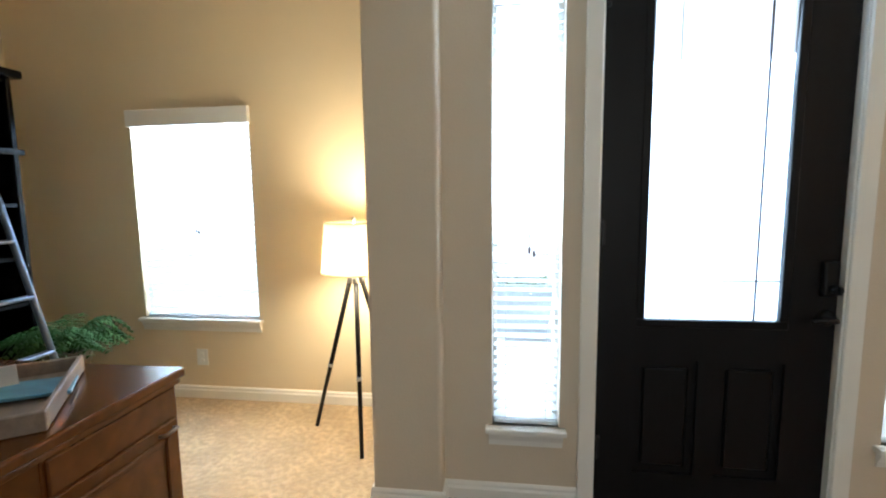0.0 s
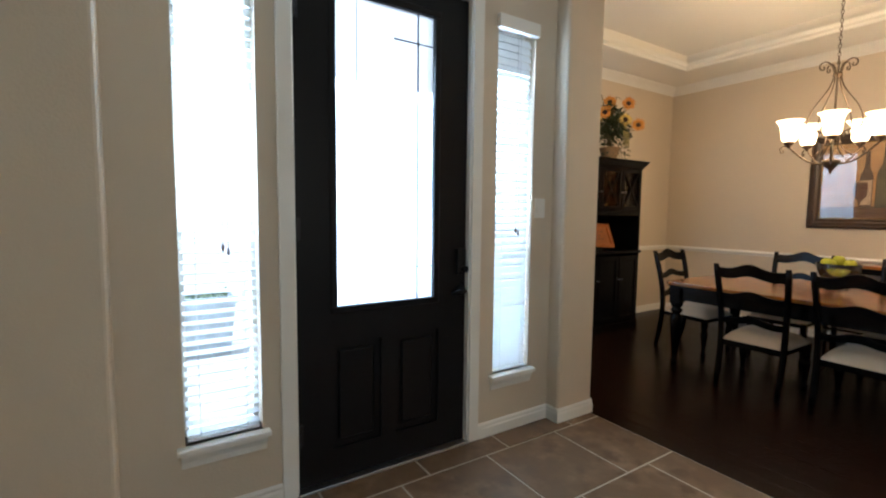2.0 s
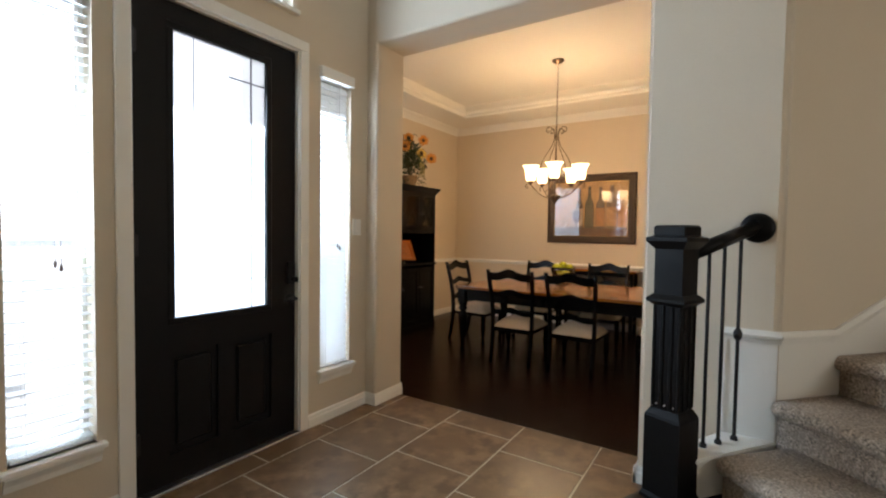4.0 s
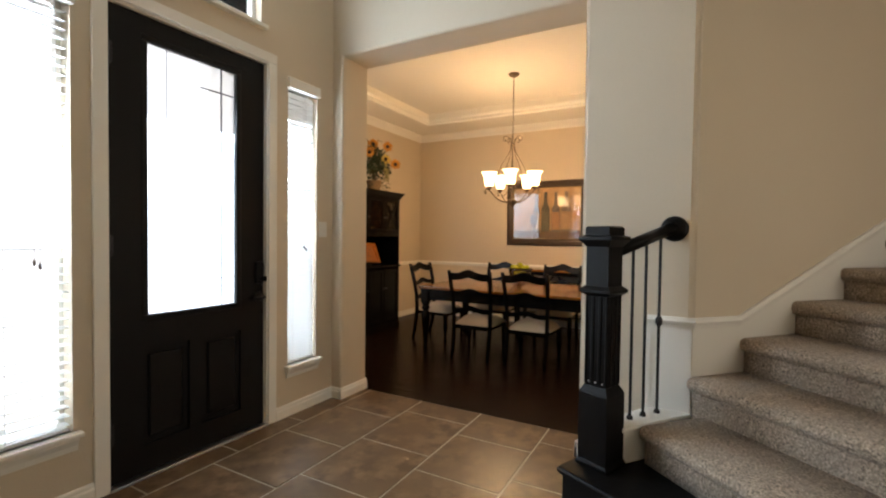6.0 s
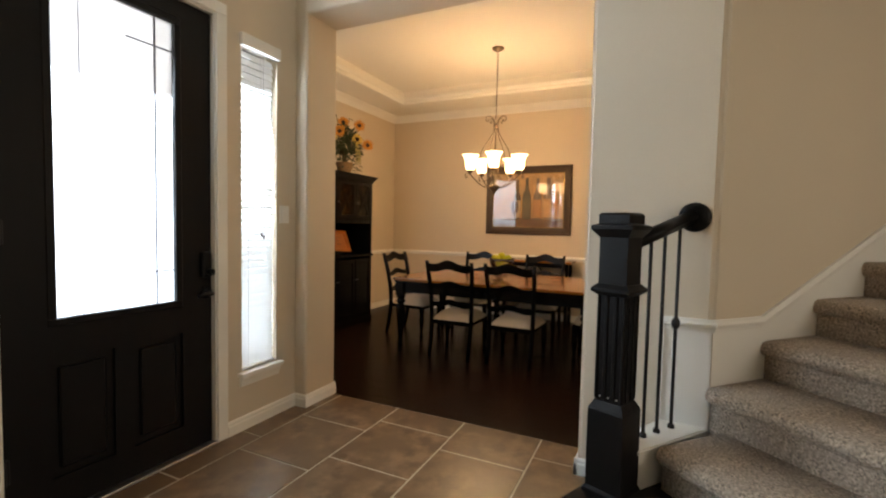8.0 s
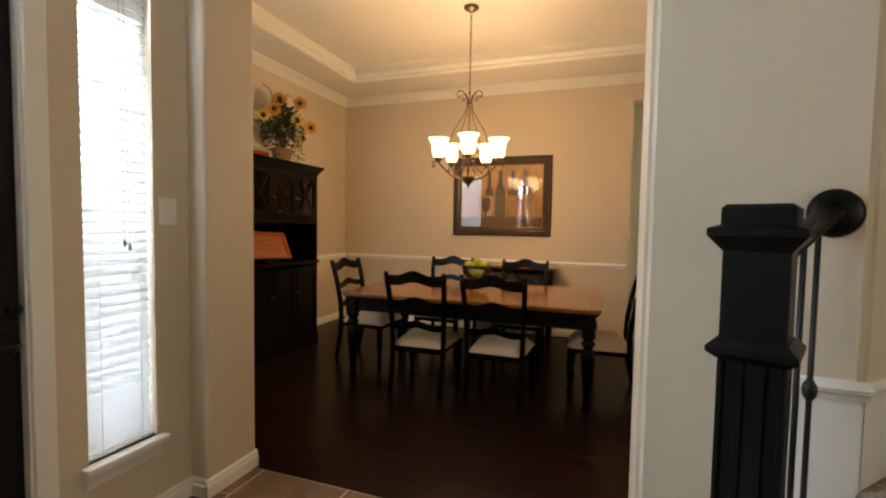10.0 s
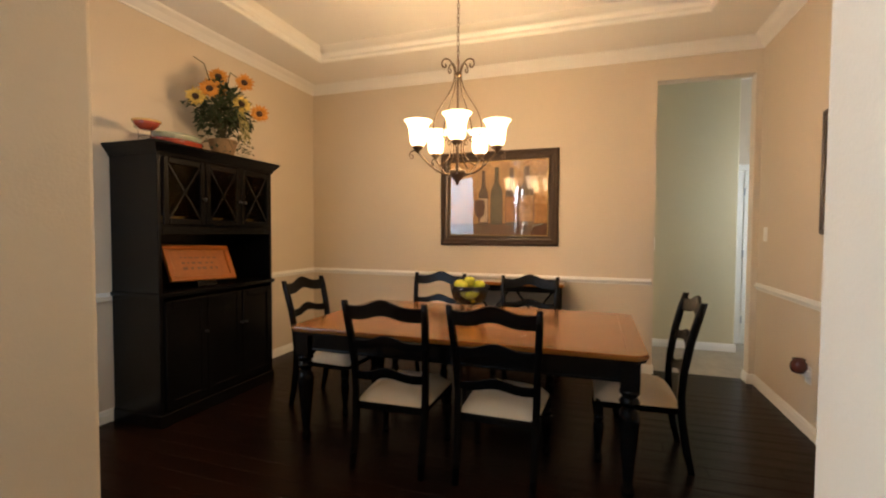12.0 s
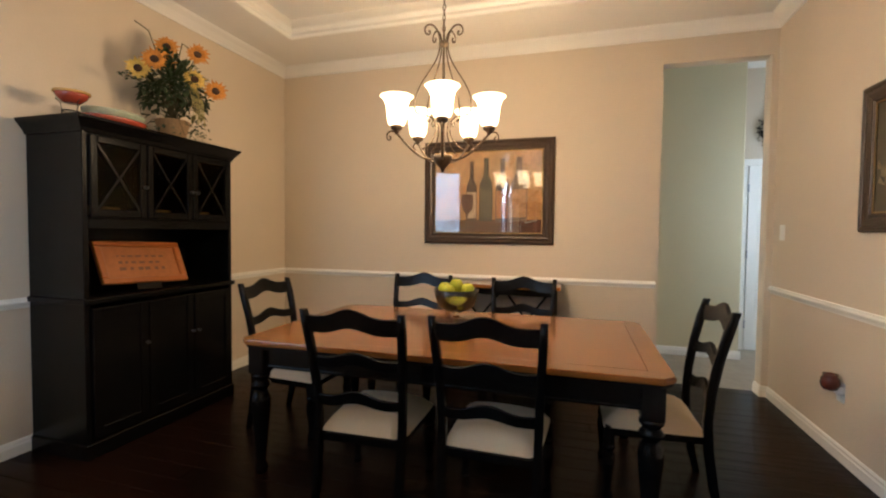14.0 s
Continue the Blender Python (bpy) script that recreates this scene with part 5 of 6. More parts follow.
def frame_picture(name, m, w, h, fw, label):
    """A picture lying in the local x-z plane, facing local -y, its centre at the origin."""
    p = thing(name, label, "picture", m)
    prof = [(0.0, 0.0), (-0.02, 0.0), (-0.034, 0.012), (-0.036, 0.024), (-0.026, 0.034), (-0.03, fw * 0.55), (-0.022, fw * 0.75), (-0.026, fw - 0.012), (-0.014, fw), (0.0, fw)]
    bm = bmesh.new()
    rings = []
    for y, o in prof:
        rings.append([bm.verts.new((sx * (w / 2 - o), y, sz * (h / 2 - o))) for sx, sz in ((-1, -1), (1, -1), (1, 1), (-1, 1))])
    for a, b in zip(rings, rings[1:]):
        for k in range(4):
            bm.faces.new((a[k], a[(k + 1) % 4], b[(k + 1) % 4], b[k]))
    bmesh.ops.recalc_face_normals(bm, faces=bm.faces)
    part("picture_frame", bm, FRAME, p, "dark carved wooden frame")
    bm = bmesh.new()
    for q in ((-w / 2 + fw - 0.002, -h / 2 + fw - 0.002, w / 2 - fw + 0.002, -h / 2 + fw + 0.008), (-w / 2 + fw - 0.002, h / 2 - fw - 0.008, w / 2 - fw + 0.002, h / 2 - fw + 0.002),
              (-w / 2 + fw - 0.002, -h / 2 + fw + 0.008, -w / 2 + fw + 0.008, h / 2 - fw - 0.008), (w / 2 - fw - 0.008, -h / 2 + fw + 0.008, w / 2 - fw + 0.002, h / 2 - fw - 0.008)):
        box(bm, q[0], -0.0165, q[1], q[2], -0.012, q[3])
    part("gilt_slip", bm, mat("gilt", (0.30, 0.19, 0.07), 0.4, metal=0.6, grain=0.4, scale=60), p)
    return p


FRAME = mat("dark_carved_frame", (0.055, 0.031, 0.016), 0.38, grain=0.5, scale=50, stain=0.3, stain_scale=14, bump=0.2, bump_scale=80)
PW, PH, PF = 1.245, 0.985, 0.105
pic = frame_picture("framed_picture", pose(DX1 - 0.002, -0.622, 1.70, 0, 0, -90), PW, PH, PF, "framed still life of wine bottles behind glass")
pw, ph = PW / 2 - PF, PH / 2 - PF


def paint(name, color, blot=0.5, sc=5.0):
    return mat(name, color, 0.6, grain=0.4, scale=28, stain=blot, stain_scale=sc)


def flat(bm, pts, y):
    bm.faces.new([bm.verts.new((x, y, z)) for x, z in pts])
    return bm


part("canvas", slab(-pw, -0.008, -ph, pw, -0.002, ph), paint("painted_ochre", (0.74, 0.36, 0.12), 0.7, 7.0), pic, "ochre painted background")
layers = [
    ("painted_table", (0.22, 0.085, 0.045), [(-pw, -ph), (pw, -ph), (pw, -ph + 0.13), (-pw, -ph + 0.12)]),
    ("painted_haze", (0.78, 0.45, 0.20), [(-pw, 0.05), (0.1, 0.1), (pw, 0.0), (pw, ph), (-pw, ph)]),
    ("painted_stripe", (0.15, 0.06, 0.03), [(-0.40, -ph + 0.045), (0.42, -ph + 0.05), (0.42, -ph + 0.075), (-0.40, -ph + 0.07)]),
]
for i, (nm, col, pts) in enumerate(layers):
    part("painted_area", flat(bmesh.new(), pts, -0.0084 - 0.0003 * i), paint(nm, col, 0.85, 7.0), pic)


def bottle_pts(cx, base, h, w):
    k = [(-0.5, 0), (0.5, 0), (0.5, 0.52), (0.47, 0.6), (0.2, 0.72), (0.17, 0.98), (0.2, 1.0), (-0.2, 1.0), (-0.17, 0.98), (-0.2, 0.72), (-0.47, 0.6), (-0.5, 0.52)]
    return [(cx + u * w, base + v * h) for u, v in k]


for i, (cx, h, w, col, lab) in enumerate(((-0.15, 0.58, 0.105, (0.11, 0.055, 0.045), (0.80, 0.58, 0.40)), (-0.01, 0.60, 0.13, (0.085, 0.07, 0.05), (0.16, 0.13, 0.08)),
                                         (0.145, 0.60, 0.125, (0.19, 0.13, 0.11), (0.66, 0.29, 0.10)), (0.30, 0.60, 0.16, (0.34, 0.22, 0.15), (0.80, 0.44, 0.21)))):
    b = -ph + 0.10 + 0.01 * (i % 2)
    part("painted_bottle", flat(bmesh.new(), bottle_pts(cx, b, h, w), -0.0096 - 0.0002 * i), paint("painted_bottle_%d" % i, col, 0.8, 14.0), pic)
    part("painted_label", flat(bmesh.new(), [(cx - w * 0.44, b + 0.04), (cx + w * 0.44, b + 0.04), (cx + w * 0.44, b + h * 0.5), (cx - w * 0.44, b + h * 0.5)], -0.0108 - 0.0002 * i), paint("painted_label_%d" % i, lab, 0.7, 22.0), pic)
gl = [(-0.005, 0), (0.005, 0), (0.006, 0.10), (0.05, 0.16), (0.06, 0.22), (0.05, 0.30), (-0.05, 0.30), (-0.06, 0.22), (-0.05, 0.16), (-0.006, 0.10)]
part("painted_glass", flat(bmesh.new(), [(-0.19 + u, -ph + 0.07 + v) for u, v in gl], -0.0120), paint("painted_wine", (0.13, 0.03, 0.02), 0.6, 9.0), pic)
part("painted_glass", flat(bmesh.new(), [(-0.23, -ph + 0.07), (-0.15, -ph + 0.07), (-0.18, -ph + 0.08), (-0.20, -ph + 0.08)], -0.0122), paint("painted_foot", (0.30, 0.2, 0.13), 0.3), pic)
part("painted_corkscrew", flat(bmesh.new(), [(0.36, -ph + 0.09), (0.47, -ph + 0.115), (0.47, -ph + 0.13), (0.36, -ph + 0.105)], -0.0122), paint("painted_metal", (0.4, 0.36, 0.3), 0.3), pic)
g = part("picture_glass", slab(-pw, -0.0150, -ph, pw, -0.0135, ph), glass_mat("picture_glazing", (0.97, 0.98, 0.97), gloss=0.25), pic, "reflecting picture glass")
pic2 = frame_picture("framed_picture", pose(3.415, DY0 + 0.002, 1.73, 0, 0, 180), 0.98, 0.78, 0.10, "dark framed painting with muted foliage")
part("canvas", slab(-0.39, -0.008, -0.29, 0.39, -0.002, 0.29), mat("muted_green_painting", (0.10, 0.085, 0.05), 0.6, grain=0.6, scale=9, stain=0.7, stain_scale=4), pic2)
bm = bmesh.new()
for k in range(60):
    leaf_quad(bm, Vector((rng.uniform(-0.36, 0.3), -0.011, rng.uniform(-0.25, 0.2))), Vector((rng.uniform(-1, 1), 0, rng.uniform(-1, 1))).normalized(), Vector((0, -1, 0)), rng.uniform(0.05, 0.1), 0.03)
part("painted_leaves", bm, mat("painted_leaf_tone", (0.22, 0.17, 0.09), 0.6, grain=0.5, scale=20), pic2)
fresh = thing("air_freshener", "reddish-brown plug-in warmer on the outlet", "air freshener", pose(4.035, DY0 + 0.012, 0.455, 0, 0, 180))
part("pot", lathe(bmesh.new(), [(0.02, -0.045), (0.04, -0.035), (0.05, -0.005), (0.046, 0.025), (0.034, 0.04), (0.04, 0.052), (0.036, 0.052), (0.028, 0.04), (0.0, 0.036)], 0, -0.052, 20), mat("dark_red_glaze", (0.09, 0.02, 0.012), 0.25, grain=0.3, scale=30, coat=0.4), fresh)
part("plug", slab(-0.012, -0.03, -0.06, 0.03, 0.006, -0.02, 0.003), PLASTIC, fresh)
vent = thing("ceiling_vent", "white louvred air vent in the dining ceiling", "vent", pose(3.45, -1.78, TRAY))
bm = bmesh.new()
for q in ((-0.15, -0.08, 0.15, -0.06), (-0.15, 0.06, 0.15, 0.08), (-0.15, -0.06, -0.13, 0.06), (0.13, -0.06, 0.15, 0.06)):
    box(bm, q[0], q[1], -0.012, q[2], q[3], -0.001)
part("frame", bm, TRIM, vent)
for k in range(7):
    bm = slab(-0.13, -0.0015, -0.008, 0.13, 0.0015, 0.008)
    o = part("slat", bm, TRIM, vent)
    o.matrix_basis = pose(0, -0.05 + 0.0167 * k, -0.008, 35)
part("backing", slab(-0.13, -0.06, -0.003, 0.13, 0.06, -0.001), IRON, vent)

# hall door and a round wall piece above it
hd = thing("door_2", "white panelled hall door with white casing", "door", kind="structure")
bm = bmesh.new()
dy0, dy1 = -4.06, -3.30
xs_ = HX2 - 0.005
box(bm, xs_ - 0.03, dy0, 0.005, xs_, dy1, 2.10, 0.003)
leaf2 = part("door_leaf", bm, TRIM, hd)
for a0, a1 in ((dy0 + 0.10, (dy0 + dy1) / 2 - 0.04), ((dy0 + dy1) / 2 + 0.04, dy1 - 0.10)):
    for z0, z1 in ((0.2, 0.85), (0.98, 1.6), (1.7, 1.98)):
        part("raised_panel", slab(xs_ - 0.036, a0, z0, xs_ - 0.029, a1, z1, 0.006), TRIM, leaf2)
for z in (0.3, 1.1, 1.85):
    part("hinge", slab(xs_ - 0.04, dy1 - 0.004, z - 0.045, xs_ - 0.028, dy1 + 0.012, z + 0.045, 0.002), STEEL, leaf2)
bm = bmesh.new()
for q in ((dy1 + 0.004, 0, dy1 + 0.075, 2.10), (dy0 - 0.075, 0, dy0 - 0.004, 2.10), (dy0 - 0.075, 2.104, dy1 + 0.075, 2.18)):
    box(bm, HX2 - 0.02, q[0], q[1], HX2 - 0.001, q[2], q[3], 0.004)
part("casing", bm, TRIM, hd)
clock = thing("wall_wreath", "dark round wall wreath above the hall door", "wreath", pose(HX2 - 0.03, -3.56, 2.50))
bm = bmesh.new()
for k in range(420):
    an = rng.uniform(0, 6.2832)
    r = 0.14 + rng.uniform(-0.05, 0.05)
    leaf_quad(bm, Vector((rng.uniform(-0.03, 0.02), r * math.cos(an), r * math.sin(an))), rand_dir(-1, 1), Vector((0.3, 0.2, 1)), 0.06, 0.025)
part("twigs", bm, mat("dark_twigs", (0.03, 0.018, 0.01), 0.8), clock)

# ---- office ----
lamp_c = Vector((-1.74, 0.53, 0))
fl_ = thing("floor_lamp", "tripod floor lamp with black legs and a lit cream shade", "floor lamp", pose(lamp_c.x, lamp_c.y, 0))
for fx, fy in ((-2.04, 0.575), (-1.646, 0.255), (-1.53, 0.76)):
    foot = Vector((fx, fy, 0)) - lamp_c
    topp = foot * 0.10 + Vector((0, 0, 0.965))
    lg = part("leg", tube(bmesh.new(), [foot, topp], 0.0115, 10, 0.015), BLACK_WOOD, fl_)
    for f in (0.42,):
        c = foot.lerp(topp, f)
        part("ferrule", tube(bmesh.new(), [foot.lerp(topp, f - 0.01), foot.lerp(topp, f + 0.01)], 0.0165, 10), STEEL, lg)
    part("hinge_cap", tube(bmesh.new(), [foot.lerp(topp, 0.955), foot.lerp(topp, 1.0)], 0.018, 10), STEEL, lg)
part("hub", lathe(bmesh.new(), [(0.03, 0.955), (0.034, 0.965), (0.034, 0.985), (0.015, 0.99), (0.012, 1.03)], 0, 0, 18), STEEL, fl_)
bm = lathe(bmesh.new(), [(0.195, 0.985), (0.168, 1.275), (0.165, 1.275), (0.192, 0.985)], 0, 0, 36)
bmesh.ops.delete(bm, geom=[f for f in bm.faces if len(f.verts) > 4], context="FACES_ONLY")
sh = part("shade", bm, SHADE, fl_, "lit cream linen drum shade")
for r, z in ((0.1965, 0.987), (0.1695, 1.273)):
    bm = tube(bmesh.new(), [(r * math.cos(j / 36 * 6.2832), r * math.sin(j / 36 * 6.2832), z) for j in range(37)], 0.004, 6)
    part("shade_trim", bm, mat("shade_binding", (0.6, 0.45, 0.24), 0.8), fl_)
part("finial", lathe(bmesh.new(), [(0.004, 1.26), (0.004, 1.28), (0.012, 1.286), (0.008, 1.305), (0.0, 1.31)], 0, 0, 12), STEEL, fl_)
lamp = new("floor_lamp_bulb", bpy.data.lights.new("floor_lamp_bulb", "POINT"))
lamp.data.energy, lamp.data.color, lamp.data.shadow_soft_size = FLOOR_P, AMBER, 0.11
lamp.location = (lamp_c.x, lamp_c.y, 1.13)
cord = tagged(part("lamp_cord", tube(bmesh.new(), [(-1.72, 0.56, 0.95), (-1.66, 0.62, 0.6), (-1.63, 0.66, 0.35), (-1.60, 0.74, 0.1), (-1.58, 0.85, 0.006)], 0.003, 6), IRON), "thin dark lamp cord hanging to the carpet", "cord")

# desk
DXR, DY_B = -2.15, -0.45
desk = thing("desk", "cherry wood executive desk with panelled end", "desk", pose(DXR, DY_B, 0))
bm = slab(-0.86, -1.62, 0.725, 0.028, 0.028, 0.762, 0.009, 3)
part("top", bm, DESK_WOOD, desk, "polished cherry top")
part("top_moulding", slab(-0.845, -1.605, 0.70, 0.015, 0.015, 0.725, 0.008, 2), DESK_WOOD, desk)
bm = bmesh.new()
box(bm, -0.83, -0.52, 0.06, 0.0, 0.0, 0.70, 0.003)
box(bm, -0.83, -1.59, 0.06, 0.0, -1.07, 0.70, 0.003)
box(bm, -0.83, -1.07, 0.40, -0.79, -0.52, 0.70)
part("pedestals", bm, DESK_WOOD, desk)
part("plinth", slab(-0.84, -0.53, 0.0, 0.01, 0.01, 0.075, 0.008, 2), DESK_WOOD, desk)
part("plinth", slab(-0.84, -1.60, 0.0, 0.01, -1.06, 0.075, 0.008, 2), DESK_WOOD, desk)
part("kneehole_panel", slab(-0.02, -1.07, 0.52, -0.005, -0.52, 0.70), DESK_WOOD, desk)
for y0, y1 in ((-0.51, -0.012), (-1.58, -1.08)):
    d = part("drawer_front", slab(-0.002, y0, 0.585, 0.012, y1, 0.695, 0.004), DESK_WOOD, desk)
    d2 = part("door_panel", slab(-0.002, y0, 0.085, 0.010, y1, 0.575, 0.004), DESK_WOOD, desk)
    bm = bmesh.new()
    for q in ((y0 + 0.05, 0.13, y0 + 0.075, 0.53), (y1 - 0.075, 0.13, y1 - 0.05, 0.53), (y0 + 0.075, 0.13, y1 - 0.075, 0.155), (y0 + 0.075, 0.505, y1 - 0.075, 0.53)):
        box(bm, 0.008, q[0], q[1], 0.020, q[2], q[3], 0.005)
    part("panel_moulding", bm, DESK_WOOD, d2)
    part("pull", tube(bmesh.new(), [(0.012, y1 - 0.10, 0.545), (0.035, y1 - 0.095, 0.55), (0.035, y1 - 0.03, 0.55), (0.012, y1 - 0.025, 0.545)], 0.006, 6), BRONZE, d2)
trayc = Vector((-2.47, -0.82, 0.764))
ty = thing("wooden_tray", "weathered whitewashed wooden tray on the desk", "tray", pose(trayc.x, trayc.y, trayc.z, 0, 0, -53) @ Matrix.Scale(0.88, 4))
WASH = mat("whitewashed_wood", (0.25, 0.18, 0.125), 0.7, grain=0.6, scale=24, stain=0.5, stain_scale=9, bump=0.3, bump_scale=40, stretch=(0.2, 1, 1))
part("base", slab(-0.29, -0.19, 0, 0.29, 0.19, 0.012), WASH, ty)
for q in ((-0.29, -0.205, 0.29, -0.185), (-0.29, 0.185, 0.29, 0.205), (-0.305, -0.205, -0.285, 0.205), (0.285, -0.205, 0.305, 0.205)):
    part("side", slab(q[0], q[1], 0.0, q[2], q[3], 0.068, 0.004), WASH, ty)
mg = tagged(part("magazine", slab(-0.11, -0.08, 0, 0.11, 0.08, 0.012, 0.002), mat("blue_cover", (0.10, 0.24, 0.31), 0.4, grain=0.5, scale=18, stain=0.5, stain_scale=9)), "small blue printed booklet lying in the tray", "booklet")
mg.matrix_basis = pose(trayc.x + 0.03, trayc.y + 0.09, trayc.z + 0.02, 0, 4, 40)
sh_ = tagged(part("seashell", lathe(bmesh.new(), [(0.0, -0.04), (0.025, -0.02), (0.04, 0.01), (0.032, 0.035), (0.012, 0.06), (0.0, 0.07)], 0, 0, 14), mat("shell", (0.42, 0.30, 0.22), 0.5, grain=0.4, scale=30, bump=0.4, bump_scale=60)), "pale brown shell in the desk tray", "shell")
sh_.matrix_basis = pose(trayc.x - 0.10, trayc.y - 0.05, trayc.z + 0.05, 80, 0, 50)
peb = tagged(part("small_frame", slab(-0.05, -0.004, 0, 0.05, 0.004, 0.09, 0.002), mat("pewter", (0.30, 0.29, 0.27), 0.4, metal=0.5)), "small pewter frame standing in the tray", "photo frame")
peb.matrix_basis = pose(trayc.x - 0.06, trayc.y + 0.06, trayc.z + 0.013, -20, 0, 60)

# bookcase with rolling ladder
KX0, KX1, KY0, KY1, KZ = OFF_X + 0.005, -3.86, -1.35, 0.49, 2.16
bc = thing("bookcase", "tall black bookcase with shelves of small things", "bookcase", pose(KX0, KY0, 0))
kw, kl = KX1 - KX0, KY1 - KY0
part("back_panel", slab(0, 0, 0, 0.02, kl, KZ), BLACK_PAINT, bc)
for y in (0, kl / 2 - 0.015, kl - 0.03):
    part("upright", slab(0.02, y, 0, kw, y + 0.03, KZ, 0.003), BLACK_PAINT, bc)
for z in (0.06, 0.42, 0.76, 1.05, 1.38, 1.70, KZ - 0.03):
    part("shelf", slab(0.021, 0.031, z, kw - 0.01, kl - 0.031, z + 0.026, 0.003), BLACK_PAINT, bc)
part("cornice", slab(0, -0.04, KZ, kw + 0.045, kl + 0.04, KZ + 0.05, 0.012, 2), BLACK_PAINT, bc)
part("ledge", slab(0.03, -0.015, 1.70, kw + 0.03, kl + 0.02, 1.735, 0.006), BLACK_PAINT, bc)
ld = thing("library_ladder", "grey-blue metal ladder leaning on the bookcase", "ladder")
for y in (-0.30, 0.10):
    part("stile", tube(bmesh.new(), [(-3.16, y, 0.0), (-3.75, y, 2.15)], 0.017, 8), BLUE_STEEL, ld)
for k in range(6):
    f = 0.14 + 0.14 * k
    p = Vector((-3.16, 0, 0)).lerp(Vector((-3.75, 0, 2.15)), f)
    part("rung", slab(p.x - 0.025, -0.30, p.z - 0.009, p.x + 0.025, 0.10, p.z + 0.009, 0.004), BLUE_STEEL, ld)
for k, (y, z, col, lab) in enumerate(((0.30, 1.076, (0.5, 0.5, 0.52), "silver"), (0.18, 1.406, (0.55, 0.53, 0.5), "pale"), (0.28, 0.786, (0.5, 0.42, 0.36), "tan"), (0.20, 0.446, (0.16, 0.2, 0.26), "blue"))):
    t = thing("vase", "small %s vase on a black shelf" % lab, "vase", pose(KX1 - 0.13, y, z))
    part("vase_body", lathe(bmesh.new(), [(0.03, 0), (0.045, 0.02), (0.05, 0.07), (0.03, 0.12), (0.022, 0.14), (0.03, 0.155), (0.026, 0.155), (0.0, 0.13)], 0, 0, 18), mat("vase_%s" % lab, col, 0.3, grain=0.2, scale=30), t)
# fern on a stand
fern = thing("potted_fern", "leafy green fern in a dark pot on a stand", "plant", pose(-3.58, 0.42, 0))
part("stand", lathe(bmesh.new(), [(0.13, 0), (0.13, 0.02), (0.03, 0.05), (0.025, 0.26), (0.11, 0.29), (0.11, 0.31)], 0, 0, 18), BLACK_WOOD, fern)
part("pot", lathe(bmesh.new(), [(0.08, 0.31), (0.12, 0.45), (0.135, 0.5), (0.125, 0.5), (0.11, 0.46), (0.0, 0.45)], 0, 0, 22), mat("brown_pot", (0.08, 0.05, 0.03), 0.4, grain=0.3, scale=20), fern)
FERN = mat("fern_leaf", (0.035, 0.08, 0.014), 0.75, spec=0.15, grain=0.4, scale=20, stain=0.4, stain_scale=8)
for k in range(38):
    an = k * 2.399 + rng.uniform(-0.2, 0.2)
    ln, lift = rng.uniform(0.22, 0.36), rng.uniform(0.10, 0.26)
    d = Vector((math.cos(an), math.sin(an), 0))
    pts = bez((0, 0, 0.47), d * ln * 0.35 + Vector((0, 0, 0.47 + lift)), d * ln * 0.75 + Vector((0, 0, 0.47 + lift)), d * ln + Vector((0, 0, 0.47 + lift * 0.3)), 12)
    bm = tube(bmesh.new(), pts, 0.0025, 4, 0.001)
    for i in range(2, 13):
        w = 0.085 * math.sin(math.pi * (i / 13) ** 0.8) + 0.015
        tdir = (pts[min(i + 1, 12)] - pts[i - 1]).normalized()
        for sgn in (-1, 1):
            sd = tdir.cross(Vector((0, 0, 1))).normalized() * sgn
            leaf_quad(bm, pts[i], (sd + tdir * 0.5 + Vector((0, 0, -0.25))).normalized(), Vector((0, 0, 1)), w, 0.026)
    part("frond", bm, FERN, fern)

# ---- outside: porch, garden and the glowing backdrop ----
CONC = mat("porch_concrete", (0.68, 0.67, 0.64), 0.85, grain=0.25, scale=30, stain=0.25, stain_scale=1.5, bump=0.2, bump_scale=60)
struct("ground", slab(-400, 0.17, -0.2, 400, 600, -0.06), CONC, "pale sunlit concrete and ground")
planter = thing("planter", "pale blue-grey tapered planter with low green plant on the porch", "planter", pose(-0.68, 2.9, -0.06))
BB = mat("blue_grey_glaze", (0.60, 0.70, 0.79), 0.5, grain=0.3, scale=15, stain=0.3, stain_scale=4)
bm = bmesh.new()
prev = None
for z, r in ((0.0, 0.255), (0.50, 0.305), (0.50, 0.325), (0.57, 0.33), (0.57, 0.29), (0.50, 0.28)):
    ring = [bm.verts.new((u * r, v * r * 0.8, z)) for u, v in ((-1, -1), (1, -1), (1, 1), (-1, 1))]
    if prev:
        for a in range(4):
            bm.faces.new((prev[a], prev[(a + 1) % 4], ring[(a + 1) % 4], ring[a]))
    else:
        bm.faces.new(ring[::-1])
    prev = ring
bm.faces.new(prev)
part("pot", bm, BB, planter)
bm = bmesh.new()
for k in range(170):
    p = Vector((rng.uniform(-0.27, 0.27), rng.uniform(-0.2, 0.2), 0.50))
    leaf_quad(bm, p, rand_dir(0.3, 1.0), Vector((0.1, 0.2, 1)), rng.uniform(0.06, 0.15), rng.uniform(0.02, 0.04))
part("leaves", bm, mat("planter_leaf", (0.20, 0.28, 0.12), 0.6, grain=0.4, scale=15), planter)
# emissive plane added in place of the overexposed outdoors beyond the windows
GLOW = bpy.data.materials.new("glowing_backdrop")
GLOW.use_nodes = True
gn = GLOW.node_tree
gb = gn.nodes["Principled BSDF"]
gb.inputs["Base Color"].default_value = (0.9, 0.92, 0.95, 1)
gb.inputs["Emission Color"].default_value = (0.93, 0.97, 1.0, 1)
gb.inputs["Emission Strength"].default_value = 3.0
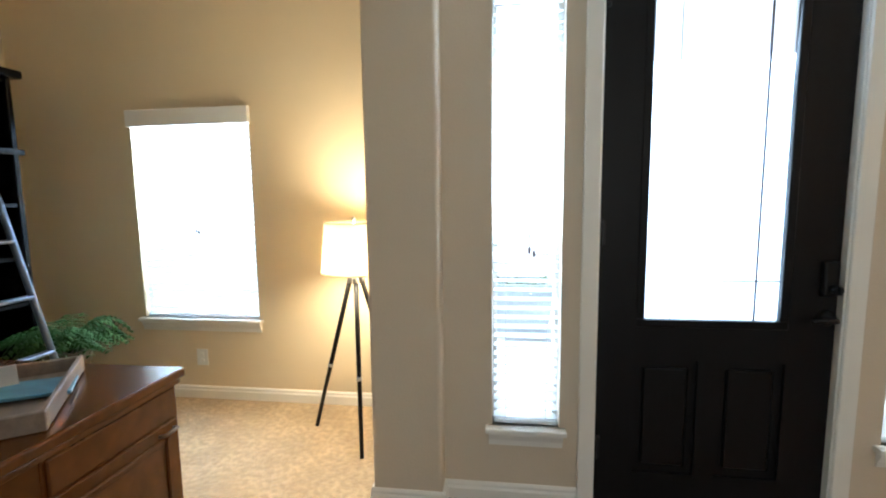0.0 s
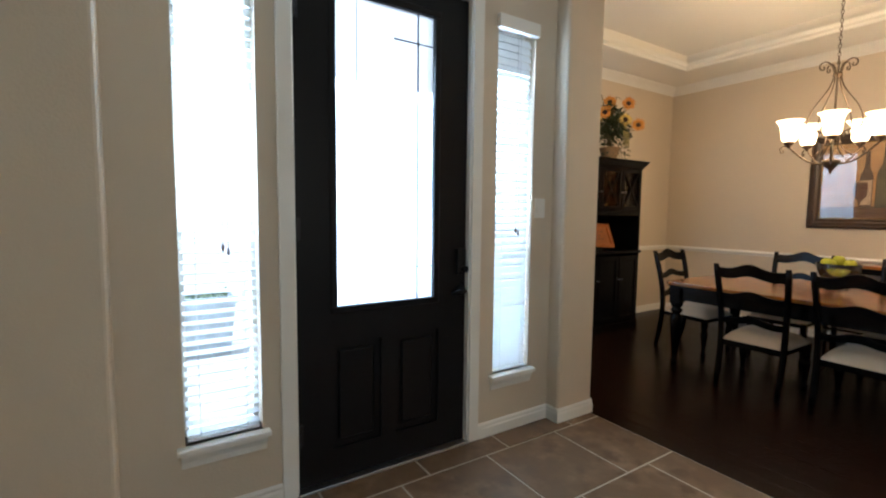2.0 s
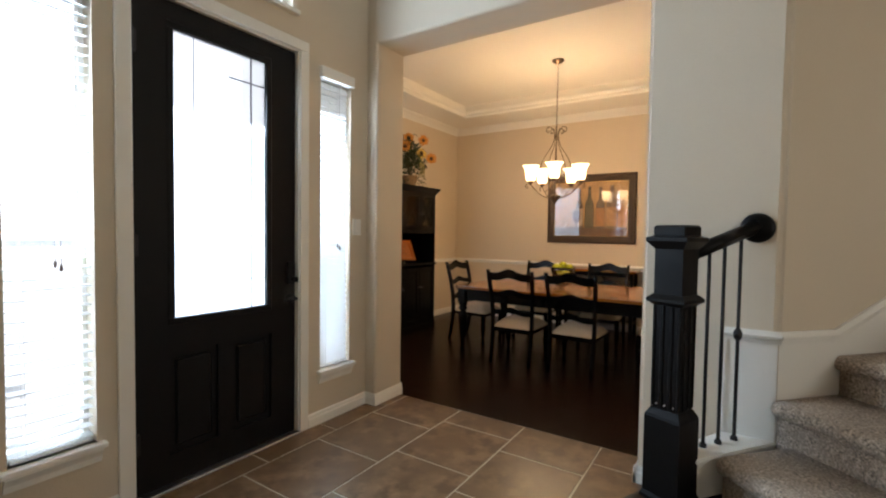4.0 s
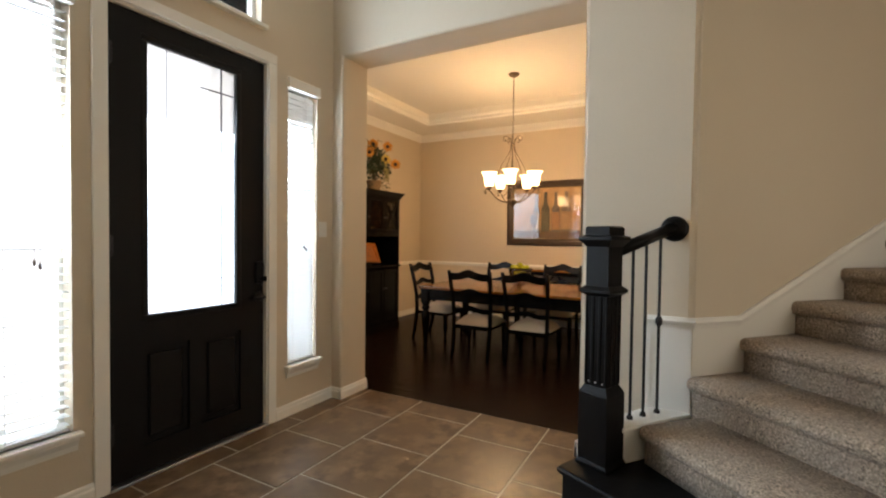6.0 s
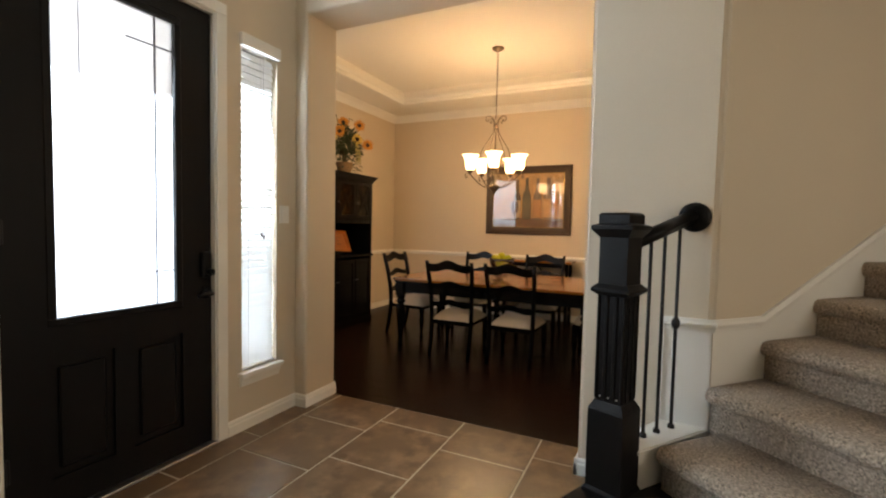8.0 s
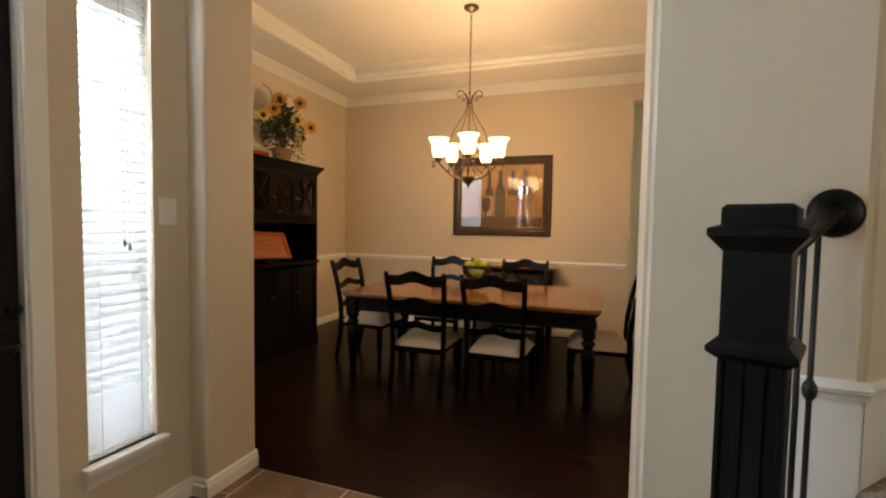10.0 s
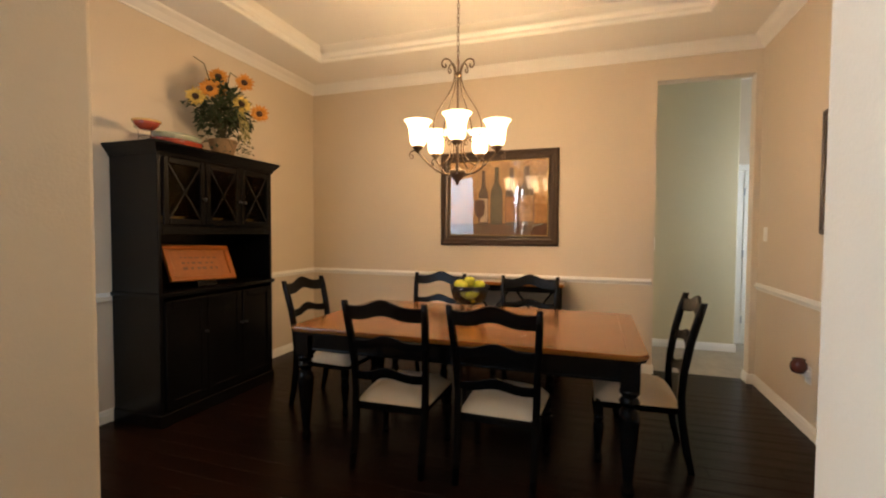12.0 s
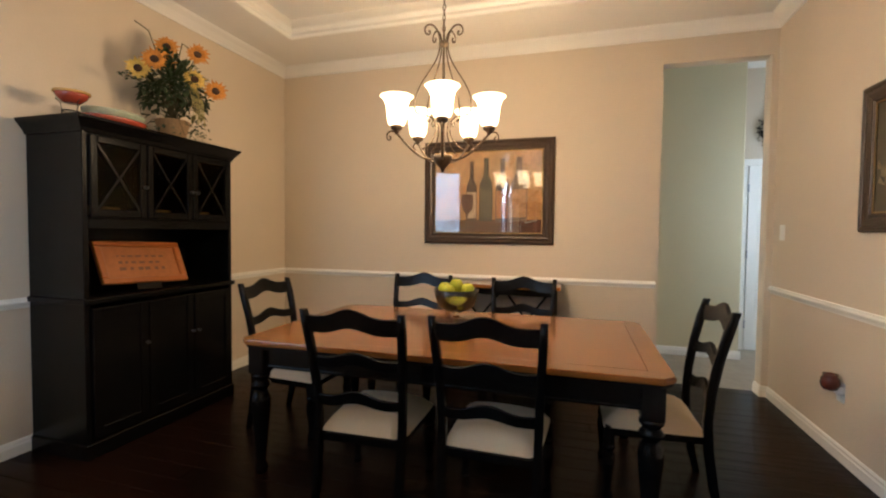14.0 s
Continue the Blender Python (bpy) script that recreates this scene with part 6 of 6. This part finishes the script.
bd = struct("backdrop", slab(-90, 60, -1, 90, 60.2, 70), GLOW, "glowing white plane standing in for the overexposed distance")

# ---- floor tiles, laid in a third-offset bond ----
TL, TW, GAP = 0.525, 0.515, 0.009
tile_shapes = {}
floor_ob = bpy.data.objects["floor_foyer"]
edges_y = [0.0, -0.175] + [-0.175 - TW * k for k in range(1, 9)]
n_tiles = 0
for r in range(len(edges_y) - 1):
    ya, yb = edges_y[r], edges_y[r + 1]
    off = 0.49 + 0.165 * ((r + 1) % 2)
    k0 = math.floor((XLO - off) / TL)
    x = off + k0 * TL
    while x < XRO - 0.02:
        a, b = max(x + GAP / 2, XLO + 0.004), min(x + TL - GAP / 2, XRO - 0.024)
        y1, y0 = ya - GAP / 2, yb + GAP / 2
        if r == 0:
            y1 = ya - 0.002
        if b - a > 0.03 and a > XL - 0.35:
            key = (round(b - a, 3), round(y1 - y0, 3))
            if key not in tile_shapes:
                tile_shapes[key] = mesh_of("tile", slab(0, 0, -0.012, key[0], key[1], 0.0, 0.0025), TILE)
            o = new("tile", tile_shapes[key])
            o.parent = floor_ob
            o.location = (a, y0, 0.0 + 0.0006 * math.sin(7.3 * r + 3.1 * x))
            n_tiles += 1
        x += TL

# ---- dining floor boards, laid end to end in rows ----
BOARD = 0.127
wood_ob = bpy.data.objects["floor_dining"]
board_shapes = {}
brng = random.Random(11)
row = 0
x = XRO - 0.02
while x < DX1 + 0.128:
    wide = min(BOARD, DX1 + 0.13 - x)
    y = DY0 + 0.001
    first_len = 0.35 + 0.2 * (row * 3 % 5)
    while y < DY1 - 0.02:
        ln = first_len if y < DY0 + 0.01 else brng.choice((0.9, 1.05, 1.2, 1.35))
        if DY1 - y - ln < 0.25:
            ln = DY1 - y
        key = (round(wide - 0.0016, 4), round(ln - 0.0014, 3))
        if key not in board_shapes:
            board_shapes[key] = mesh_of("plank", slab(0, 0, -0.010, key[0], key[1], 0.0, 0.0014), WOOD_FLOOR)
        o = new("plank", board_shapes[key])
        o.parent = wood_ob
        o.location = (x + 0.0008, y + 0.0007, 0.0004 * math.sin(5.1 * row + 2.3 * y))
        y += ln
    x += BOARD
    row += 1
